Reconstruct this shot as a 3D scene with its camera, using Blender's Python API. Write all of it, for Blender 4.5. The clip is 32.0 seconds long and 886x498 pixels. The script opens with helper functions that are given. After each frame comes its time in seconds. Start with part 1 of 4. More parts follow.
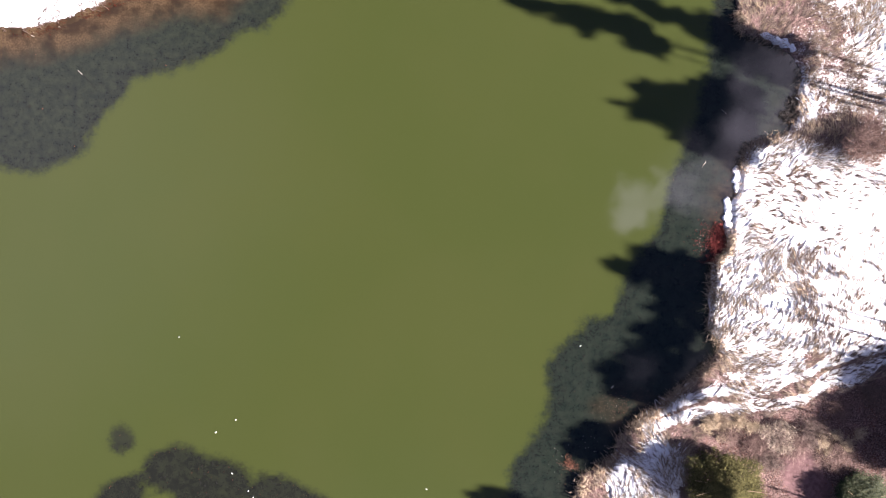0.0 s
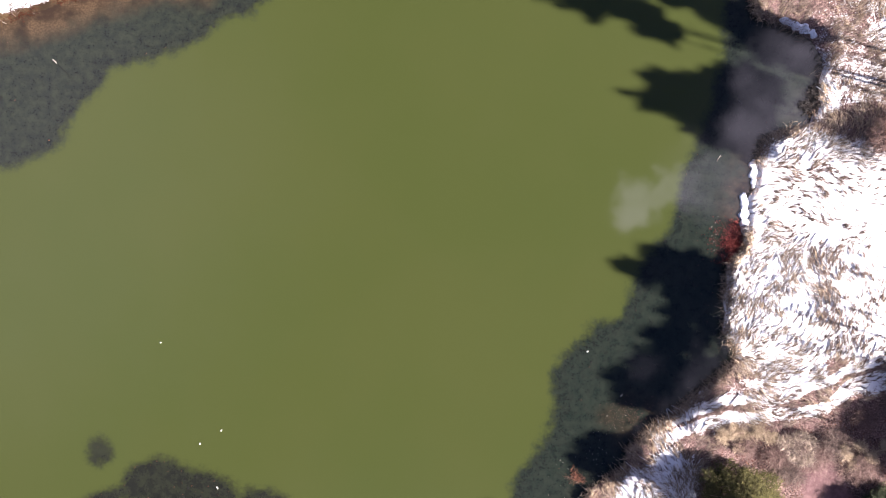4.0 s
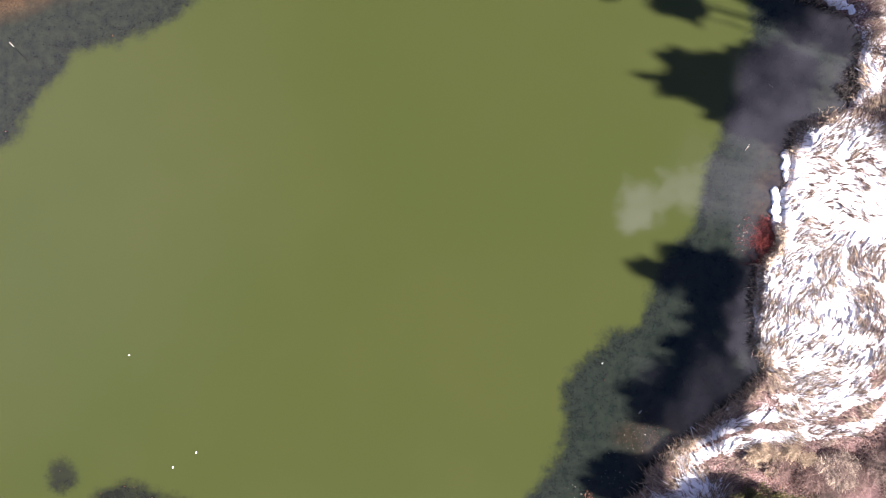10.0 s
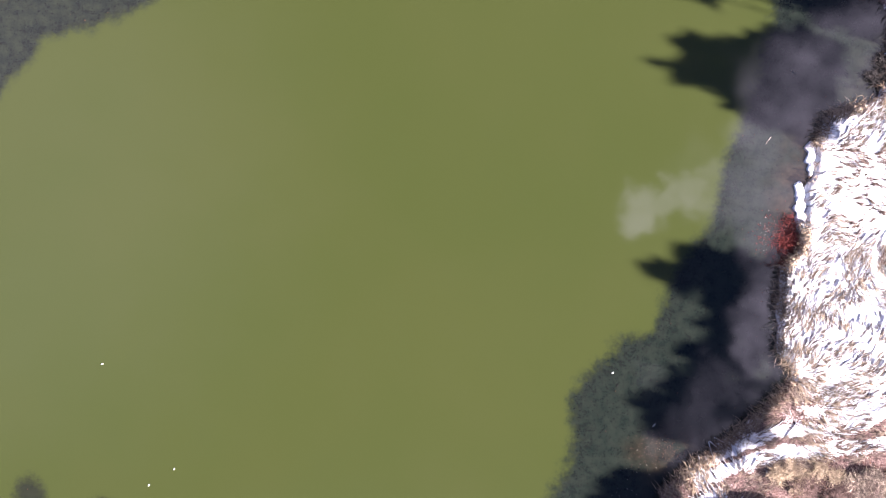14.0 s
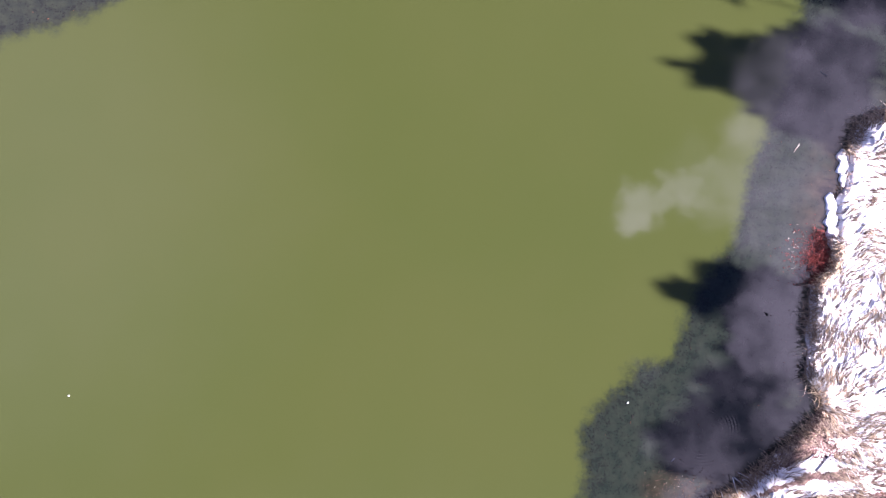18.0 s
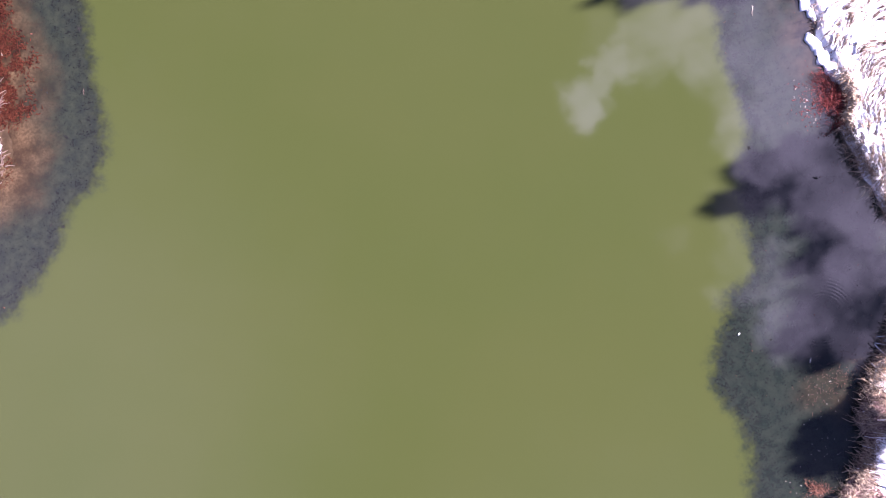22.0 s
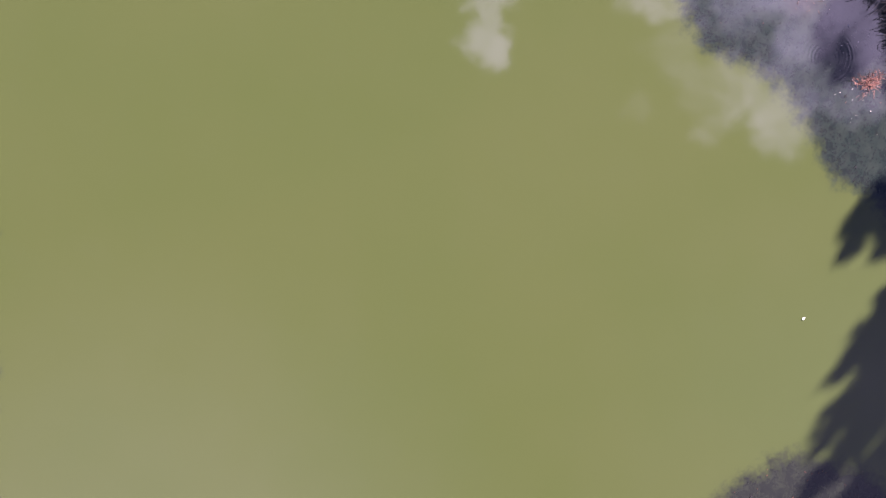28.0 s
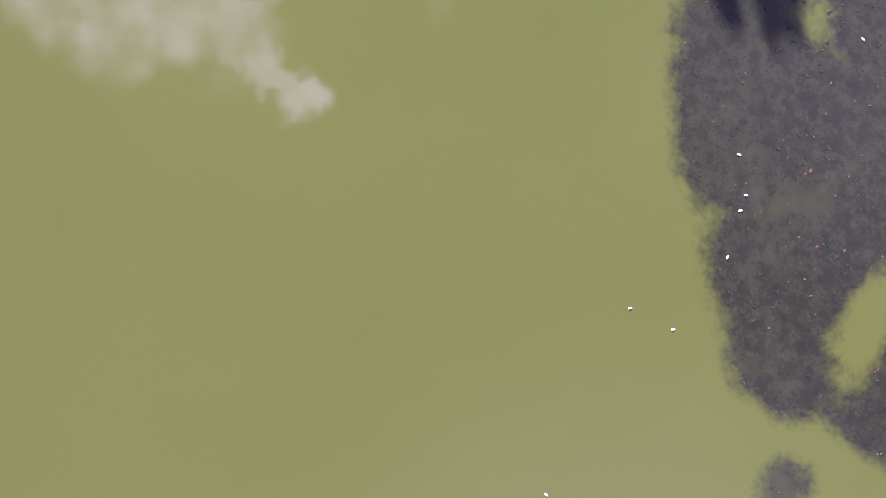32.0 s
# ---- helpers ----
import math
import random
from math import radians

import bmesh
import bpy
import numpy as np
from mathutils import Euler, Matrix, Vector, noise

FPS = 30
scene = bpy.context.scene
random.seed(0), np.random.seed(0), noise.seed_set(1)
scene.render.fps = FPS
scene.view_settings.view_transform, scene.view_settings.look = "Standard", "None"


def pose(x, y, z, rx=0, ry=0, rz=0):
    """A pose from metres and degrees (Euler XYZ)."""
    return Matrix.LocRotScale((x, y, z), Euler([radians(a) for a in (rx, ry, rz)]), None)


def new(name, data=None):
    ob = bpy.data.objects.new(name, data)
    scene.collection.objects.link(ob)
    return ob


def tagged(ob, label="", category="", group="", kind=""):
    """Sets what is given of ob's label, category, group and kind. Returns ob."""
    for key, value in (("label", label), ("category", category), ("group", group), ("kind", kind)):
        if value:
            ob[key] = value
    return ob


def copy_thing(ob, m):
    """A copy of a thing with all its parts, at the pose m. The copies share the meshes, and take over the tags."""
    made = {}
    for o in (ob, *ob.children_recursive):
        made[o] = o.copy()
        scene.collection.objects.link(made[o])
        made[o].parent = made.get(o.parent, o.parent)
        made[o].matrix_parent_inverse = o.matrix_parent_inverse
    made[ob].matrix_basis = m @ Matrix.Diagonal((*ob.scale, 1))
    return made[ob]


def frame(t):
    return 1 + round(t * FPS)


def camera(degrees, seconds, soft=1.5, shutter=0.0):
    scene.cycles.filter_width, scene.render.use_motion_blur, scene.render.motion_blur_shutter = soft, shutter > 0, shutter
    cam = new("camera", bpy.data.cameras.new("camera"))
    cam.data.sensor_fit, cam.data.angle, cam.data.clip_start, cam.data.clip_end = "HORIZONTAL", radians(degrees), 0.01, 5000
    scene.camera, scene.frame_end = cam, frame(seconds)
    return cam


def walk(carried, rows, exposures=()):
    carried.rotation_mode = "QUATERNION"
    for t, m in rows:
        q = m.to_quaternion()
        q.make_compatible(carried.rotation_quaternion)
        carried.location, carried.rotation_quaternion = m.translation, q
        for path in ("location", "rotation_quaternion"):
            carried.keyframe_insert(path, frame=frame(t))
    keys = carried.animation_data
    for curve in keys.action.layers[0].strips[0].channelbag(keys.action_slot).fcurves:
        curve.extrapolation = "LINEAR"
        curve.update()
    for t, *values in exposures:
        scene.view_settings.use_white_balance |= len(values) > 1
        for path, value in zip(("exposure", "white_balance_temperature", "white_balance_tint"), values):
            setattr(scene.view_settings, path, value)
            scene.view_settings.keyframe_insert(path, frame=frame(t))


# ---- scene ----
# camera path: seconds, x, y, height, pitch, roll, yaw
PATH = [
    (0, -0.00, 0.00, 59.31, -0.08, -0.51, 0.00),
    (1, 0.06, 0.02, 58.44, -0.09, -0.48, -0.02),
    (2, 0.14, 0.03, 57.58, -0.09, -0.42, -0.10),
    (3, 0.21, 0.03, 56.68, -0.12, -0.42, -0.07),
    (6, 0.41, 0.11, 53.95, -0.22, -0.28, -0.19),
    (7, 0.43, 0.02, 53.10, -0.14, -0.26, -0.22),
    (8, 0.55, -0.03, 52.14, -0.01, -0.26, -0.26),
    (9, 0.74, -0.08, 51.23, 0.07, -0.17, -0.31),
    (10, 0.69, -0.12, 50.28, 0.10, -0.11, -0.32),
    (11, 0.78, -0.11, 49.39, 0.10, -0.06, -0.38),
    (12, 0.91, -0.19, 48.51, 0.22, 0.06, -0.43),
    (13, 0.97, -0.30, 47.55, 0.36, 0.05, -0.42),
    (14, 1.00, -0.38, 46.61, 0.45, 0.07, -0.37),
    (14.5, 1.05, -0.40, 45.98, 0.46, 0.05, -0.45),
    (16.5, 1.02, -0.38, 44.14, 0.43, -0.04, -0.56),
    (17, 1.01, -0.20, 43.70, 0.42, -0.02, -0.49),
    (17.5, 0.95, 0.22, 43.19, 0.38, -0.05, -0.55),
    (18, 0.90, 0.85, 42.63, 0.33, -0.16, -0.59),
    (18.5, 0.82, 1.64, 42.08, 0.32, -0.24, -0.58),
    (19, 0.73, 2.56, 41.55, 0.30, -0.26, -0.56),
    (19.5, 0.66, 3.57, 40.92, 0.32, -0.31, -0.51),
    (20, 0.55, 4.41, 40.55, 0.19, -0.31, -0.44),
    (20.1, 0.55, 4.55, 40.52, 0.21, -0.32, -2.20),
    (20.2, 0.54, 4.70, 40.50, 0.24, -0.34, -7.60),
    (20.4, 0.52, 4.92, 40.44, 0.28, -0.30, -23.42),
    (20.5, 0.48, 4.94, 40.42, -0.08, -0.29, -29.20),
    (20.6, 0.50, 4.98, 40.41, -0.15, -0.28, -31.30),
    (21, 0.54, 5.10, 40.38, -0.31, -0.24, -32.14),
    (21.5, 0.50, 5.12, 40.43, -0.36, -0.24, -32.14),
    (22, 0.32, 4.96, 40.32, -0.35, -0.25, -32.02),
    (22.5, 0.11, 4.71, 39.90, -0.30, -0.33, -31.62),
    (23, -0.21, 4.24, 39.38, -0.26, -0.33, -31.17),
    (23.5, -0.51, 3.70, 38.90, -0.17, -0.33, -30.83),
    (24, -0.82, 3.10, 38.36, -0.21, -0.31, -30.67),
    (24.5, -1.17, 2.52, 37.83, -0.32, -0.34, -30.71),
    (25.4, -1.72, 1.60, 37.25, -0.44, -0.30, -31.20),
    (26.5, -2.46, 0.49, 36.76, -0.60, -0.23, -42.12),
    (27, -2.97, -0.44, 36.30, -0.68, -0.30, -56.40),
    (27.5, -3.94, -1.31, 35.86, -0.76, -0.20, -62.63),
    (28, -4.82, -2.09, 35.32, -0.65, -0.12, -64.77),
    (29, -6.34, -4.01, 33.80, -0.50, -0.11, -69.94),
    (29.5, -7.19, -5.25, 32.82, -0.48, -0.16, -70.91),
    (30, -8.04, -6.38, 31.73, -0.37, -0.11, -74.10),
    (30.5, -9.05, -7.45, 30.75, -0.51, -0.08, -76.79),
    (31, -9.63, -8.12, 29.95, -0.45, -0.01, -91.99),
    (31.5, -10.03, -8.56, 29.46, -0.51, -0.05, -107.24),
    (32, -10.06, -8.87, 29.00, -0.44, -0.01, -121.64),
]
cam = camera(62.0, 32.0, soft=1.1)
walk(cam, [(t, pose(x, y, z, rx, ry, rz)) for t, x, y, z, rx, ry, rz in PATH],
     exposures=[(0, 2.56, 6350, 21), (6, 2.72, 6330, 21), (13, 2.89, 6220, 24), (17, 3.00, 6030, 30), (19, 3.10, 5930, 34), (20, 3.17, 5880, 36), (21, 3.14, 5830, 39), (22, 3.11, 5820, 40), (23.2, 3.26, 5810, 40), (24.5, 3.30, 5800, 41), (28, 3.34, 5910, 45), (32, 3.47, 5920, 47)])

# ---- light ----
SUN_ELEV, SUN_AZ = 28.0, -16.0          # degrees; azimuth counter-clockwise from +x
sun = new("sun", bpy.data.lights.new("sun", "SUN"))
sun.data.energy, sun.data.angle, sun.data.color = 5.0, radians(0.85), (1.0, 0.93, 0.82)
to_sun = Vector((math.cos(radians(SUN_AZ)) * math.cos(radians(SUN_ELEV)), math.sin(radians(SUN_AZ)) * math.cos(radians(SUN_ELEV)), math.sin(radians(SUN_ELEV))))
sun.rotation_mode = "QUATERNION"
sun.rotation_quaternion = to_sun.to_track_quat("Z", "Y")
sun.location = (60, -20, 80)


class Nodes:
    """A small builder of node trees."""

    def __init__(self, tree):
        self.t = tree
        tree.nodes.clear()

    def n(self, kind, **values):
        node = self.t.nodes.new(kind)
        for k, v in values.items():
            self.put(node, k, v)
        return node

    def put(self, node, key, v):
        if isinstance(v, bpy.types.NodeSocket):
            self.t.links.new(v, node.inputs[key])
        else:
            node.inputs[key].default_value = v

    def math(self, op, a, b=0.0, c=0.0, clamp=False):
        node = self.t.nodes.new("ShaderNodeMath")
        node.operation, node.use_clamp = op, clamp
        for i, v in enumerate((a, b, c)):
            self.put(node, i, v)
        return node.outputs[0]

    def step(self, v, lo, hi):
        node = self.t.nodes.new("ShaderNodeMapRange")
        node.interpolation_type = "SMOOTHSTEP"
        self.put(node, 0, v)
        self.put(node, 1, lo)
        self.put(node, 2, hi)
        return node.outputs[0]

    def mix(self, f, a, b, blend="MIX"):
        node = self.t.nodes.new("ShaderNodeMix")
        node.data_type, node.blend_type = "RGBA", blend
        self.put(node, 0, f)
        self.put(node, 6, a if not isinstance(a, tuple) else (*a, 1))
        self.put(node, 7, b if not isinstance(b, tuple) else (*b, 1))
        return node.outputs[2]

    def noise(self, vec, scale, detail=4.0, rough=0.55, warp=0.0):
        node = self.t.nodes.new("ShaderNodeTexNoise")
        self.put(node, "Vector", vec)
        for k, v in (("Scale", scale), ("Detail", detail), ("Roughness", rough), ("Distortion", warp)):
            node.inputs[k].default_value = v
        return node.outputs[0]


# sky: clear overhead, a bank of bright broken cloud on the sunny side
world = bpy.data.worlds.new("sky")
scene.world = world
world.use_nodes = True
w = Nodes(world.node_tree)
sky = w.n("ShaderNodeTexSky")
sky.sky_type, sky.sun_disc, sky.dust_density, sky.ozone_density = "NISHITA", False, 0.0, 10.0
sky.sun_elevation, sky.sun_rotation = radians(SUN_ELEV), radians(90 - SUN_AZ)
tc = w.n("ShaderNodeTexCoord").outputs["Generated"]
sep = w.n("ShaderNodeSeparateXYZ", Vector=tc)
up = w.math("MAXIMUM", sep.outputs[2], 0.03)
u, v = w.math("DIVIDE", sep.outputs[0], up), w.math("DIVIDE", sep.outputs[1], up)
plane = w.n("ShaderNodeCombineXYZ", X=u, Y=v, Z=0.0).outputs[0]
warp = w.n("ShaderNodeTexNoise", Vector=plane, Scale=14.0, Detail=5.0, Roughness=0.6)
shift = w.n("ShaderNodeVectorMath", )
shift.operation = "MULTIPLY_ADD"
w.put(shift, 0, warp.outputs["Color"])
SWIRL = 0.12
w.put(shift, 1, (SWIRL, SWIRL, 0.0))
w.put(shift, 2, plane)
# a sheet of thin cloud and the puffs along its edge: place on the sky plane, radius, thickness
PUFFS = [(0.54, 0.13, 0.13, 0.74), (0.53, -0.10, 0.115, 0.90), (0.60, -0.06, 0.09, 1.0), (0.59, -0.17, 0.08, 1.0), (0.54, -0.27, 0.085, 1.0), (0.485, -0.225, 0.068, 0.64), (0.455, -0.325, 0.055, 0.64), (0.425, -0.425, 0.048, 0.52), (0.395, -0.360, 0.040, 0.46), (0.53, -0.335, 0.062, 0.95), (0.51, -0.42, 0.055, 0.80), (0.57, 0.28, 0.08, 0.58), (0.49, 0.12, 0.10, 0.70), (0.50, 0.00, 0.08, 0.92),
         (0.372, -0.300, 0.062, 0.68), (0.345, -0.345, 0.052, 0.70), (0.330, -0.270, 0.044, 0.52), (0.375, -0.190, 0.050, 0.36), (0.345, -0.215, 0.045, 0.40), (0.445, -0.12, 0.055, 0.72), (0.425, -0.080, 0.026, 0.70),
         (0.272, 0.055, 0.030, 0.80), (0.302, 0.058, 0.026, 0.80), (0.325, 0.082, 0.034, 1.0), (0.352, 0.070, 0.028, 0.75), (0.345, 0.105, 0.034, 0.55), (0.400, 0.085, 0.062, 0.70), (0.430, 0.150, 0.055, 0.66), (0.340, 0.150, 0.034, 0.25),
         (0.435, 0.035, 0.040, 0.72), (0.470, 0.015, 0.045, 0.80), (0.275, -0.155, 0.022, 0.25), (0.490, 0.245, 0.035, 0.75), (0.50, 0.20, 0.10, 0.64), (0.43, 0.225, 0.05, 0.46)]
VEILS = [(-0.66, 0.12, 0.40, 0.21), (-0.05, -0.70, 0.34, 0.10)]
total = veil = 0.0
for pu, pv, pr, thick in PUFFS + VEILS:
    gap = w.n("ShaderNodeVectorMath")
    gap.operation = "DISTANCE"
    w.put(gap, 0, shift.outputs[0])
    w.put(gap, 1, (pu + SWIRL / 2, pv + SWIRL / 2, 0.0))
    puff = w.math("MULTIPLY", w.step(gap.outputs["Value"], pr * 1.5, pr * 0.4), thick)
    if pr > 0.3:
        veil = w.math("ADD", veil, puff)
    else:
        total = w.math("SMOOTH_MAX", total, puff, 0.15)
lumps = w.math("SUBTRACT", w.noise(plane, 20.0, 8.0, 0.60), 0.5)
total = w.step(w.math("MULTIPLY", total, w.math("ADD", 1.0, w.math("MULTIPLY", lumps, 1.7))), 0.06, 1.0)
total = w.math("MULTIPLY", total, w.math("ADD", 0.72, w.math("MULTIPLY", w.step(w.noise(plane, 6.0, 4.0, 0.55), 0.35, 0.65), 0.35)))
body = w.math("MINIMUM", w.math("ADD", total, veil), 1.0)
clear = w.n("ShaderNodeVectorMath")
clear.operation = "SCALE"
w.put(clear, 0, sky.outputs[0])
w.put(clear, "Scale", 0.0128)
bright = w.mix(body, clear.outputs[0], (0.66, 0.62, 0.73))
w.n("ShaderNodeOutputWorld", Surface=w.n("ShaderNodeBackground", Color=bright, Strength=1.0).outputs[0])

# ---- materials ----
def material(name, build, rough=0.8, spec=0.3):
    m = bpy.data.materials.new(name)
    m.use_nodes = True
    b = Nodes(m.node_tree)
    p = b.n("ShaderNodeBsdfPrincipled", Roughness=rough)
    p.inputs["Specular IOR Level"].default_value = spec
    out = b.n("ShaderNodeOutputMaterial", Surface=p.outputs[0])
    build(b, p)
    return m


def bump(b, p, height, strength, distance):
    k = b.n("ShaderNodeBump", Height=height, Strength=strength, Distance=distance)
    b.put(p, "Normal", k.outputs[0])


def ground_nodes(b, p):
    pos = b.n("ShaderNodeNewGeometry").outputs["Position"]
    z = b.n("ShaderNodeSeparateXYZ", Vector=pos).outputs[2]

    def att(name):
        node = b.n("ShaderNodeAttribute")
        node.attribute_name = name
        return node.outputs["Fac"]

    fine, mid, big = b.noise(pos, 9.0, 5.0, 0.6), b.noise(pos, 1.6, 5.0, 0.6), b.noise(pos, 0.25, 3.0)
    # bare land: leaf litter, pinkish soil and dead grass
    litter = b.mix(b.step(mid, 0.35, 0.65), (0.034, 0.0185, 0.018), (0.102, 0.056, 0.054))
    litter = b.mix(b.step(fine, 0.4, 0.7), litter, (0.2751, 0.1900, 0.1700))
    litter = b.mix(att("soil"), litter, b.mix(b.step(b.noise(pos, 3.0, 4.0), 0.3, 0.7), (0.100, 0.056, 0.058), (0.150, 0.088, 0.090)))
    cover = b.math("ADD", att("snow"), b.math("MULTIPLY", b.math("SUBTRACT", b.math("ADD", b.math("MULTIPLY", fine, 0.5), b.math("MULTIPLY", mid, 0.5)), 0.5), 1.5))
    snowy = b.step(cover, 0.44, 0.56)
    land = b.mix(snowy, litter, b.mix(b.step(big, 0.3, 0.7), (0.64, 0.66, 0.70), (0.74, 0.74, 0.75)))
    sandy = b.mix(b.step(b.noise(pos, 0.7, 4.0), 0.35, 0.65), (0.0180, 0.0107, 0.0057), b.mix(b.step(fine, 0.35, 0.65), (0.0380, 0.0230, 0.0118), (0.0700, 0.0450, 0.0230)))
    land = b.mix(b.math("MULTIPLY", att("sand"), b.math("SUBTRACT", 1.0, b.math("MULTIPLY", snowy, 0.85))), land, sandy)
    silt = b.mix(b.step(mid, 0.3, 0.7), (0.0200, 0.0183, 0.0167), (0.0583, 0.0450, 0.0367))
    silt = b.mix(att("sand"), silt, sandy)
    b.put(p, "Base Color", b.mix(b.step(z, 0.0, 0.06), silt, land))
    bump(b, p, b.math("ADD", fine, b.math("MULTIPLY", mid, 2.0)), 0.35, 0.05)


def plain(c1, c2, scale=6.0, rel=0.0, isl=0.0):
    def build(b, p):
        pos = b.n("ShaderNodeNewGeometry").outputs["Position"]
        f = b.step(b.noise(pos, scale, 5.0, 0.6), 0.3, 0.7)
        if isl:
            r = b.n("ShaderNodeNewGeometry").outputs["Random Per Island"]
            f = b.math("ADD", b.math("MULTIPLY", f, 1 - isl), b.math("MULTIPLY", r, isl))
        b.put(p, "Base Color", b.mix(f, c1, c2))
        if rel:
            bump(b, p, b.noise(pos, scale * 3, 5.0), 0.5, rel)
    return build


M_GROUND = material("bank_and_lake_floor", ground_nodes, 0.9, 0.15)
M_SNOW = material("packed_snow", plain((0.63, 0.66, 0.72), (0.74, 0.74, 0.76), 4.0, 0.02), 0.7, 0.2)
M_REED = material("dead_reed", plain((0.120, 0.090, 0.074), (0.40, 0.32, 0.25), 1.2, 0, 0.75), 0.75, 0.2)
M_REED_DARK = material("dark_reed", plain((0.045, 0.032, 0.029), (0.17, 0.120, 0.102), 1.2, 0, 0.75), 0.8, 0.2)
M_WEED = material("water_weed", plain((0.0062, 0.0064, 0.0070), (0.0135, 0.0140, 0.0125), 1.5, 0, 0.7), 0.9, 0.1)
M_RED = material("red_stem", plain((0.030, 0.0062, 0.0066), (0.150, 0.036, 0.032), 5.0, 0, 0.7), 0.9, 0.05)
M_RUST = material("rusty_litter", plain((0.0108, 0.0027, 0.0025), (0.0600, 0.0175, 0.0093), 2.0, 0, 0.6), 0.9, 0.05)
M_STRAW = material("golden_straw", plain((0.16, 0.115, 0.076), (0.44, 0.34, 0.235), 1.2, 0, 0.75), 0.7, 0.25)
M_REED_WET = material("wet_reed", plain((0.028, 0.016, 0.013), (0.145, 0.088, 0.060), 1.2, 0, 0.75), 0.8, 0.2)
M_DRIFT = material("drifted_stalk", plain((0.022, 0.010, 0.008), (0.085, 0.046, 0.032), 3.0, 0, 0.8), 0.8, 0.2)
M_BLACK = material("wet_black_stem", plain((0.006, 0.006, 0.007), (0.020, 0.015, 0.014), 3.0, 0, 0.6), 0.8, 0.2)
M_TWIG = material("grey_brown_twig", plain((0.0640, 0.0383, 0.0352), (0.2027, 0.1334, 0.1152), 3.0, 0, 0.6), 0.85, 0.2)
M_BARK = material("bark", plain((0.1667, 0.1167, 0.0834), (0.4001, 0.2834, 0.2000), 5.0, 0.02), 0.9, 0.2)
M_NEEDLE = material("conifer_needles", plain((0.015, 0.017, 0.008), (0.135, 0.122, 0.047), 1.5, 0, 0.7), 0.85, 0.08)
M_SPRUCE = material("dark_needles", plain((0.0192, 0.0307, 0.0135), (0.0577, 0.0672, 0.0250), 1.5, 0, 0.7), 0.7, 0.25)
M_WHITE = material("white_float", plain((0.80, 0.80, 0.78), (0.88, 0.88, 0.86), 20.0), 0.5, 0.4)
M_BIRCH = material("pale_wood", plain((0.16, 0.13, 0.11), (0.50, 0.46, 0.41), 3.0, 0.01), 0.8, 0.2)
M_LEAF = material("fallen_leaf", plain((0.0533, 0.0150, 0.0117), (0.1494, 0.0640, 0.0373), 5.0, 0, 0.8), 0.8, 0.2)


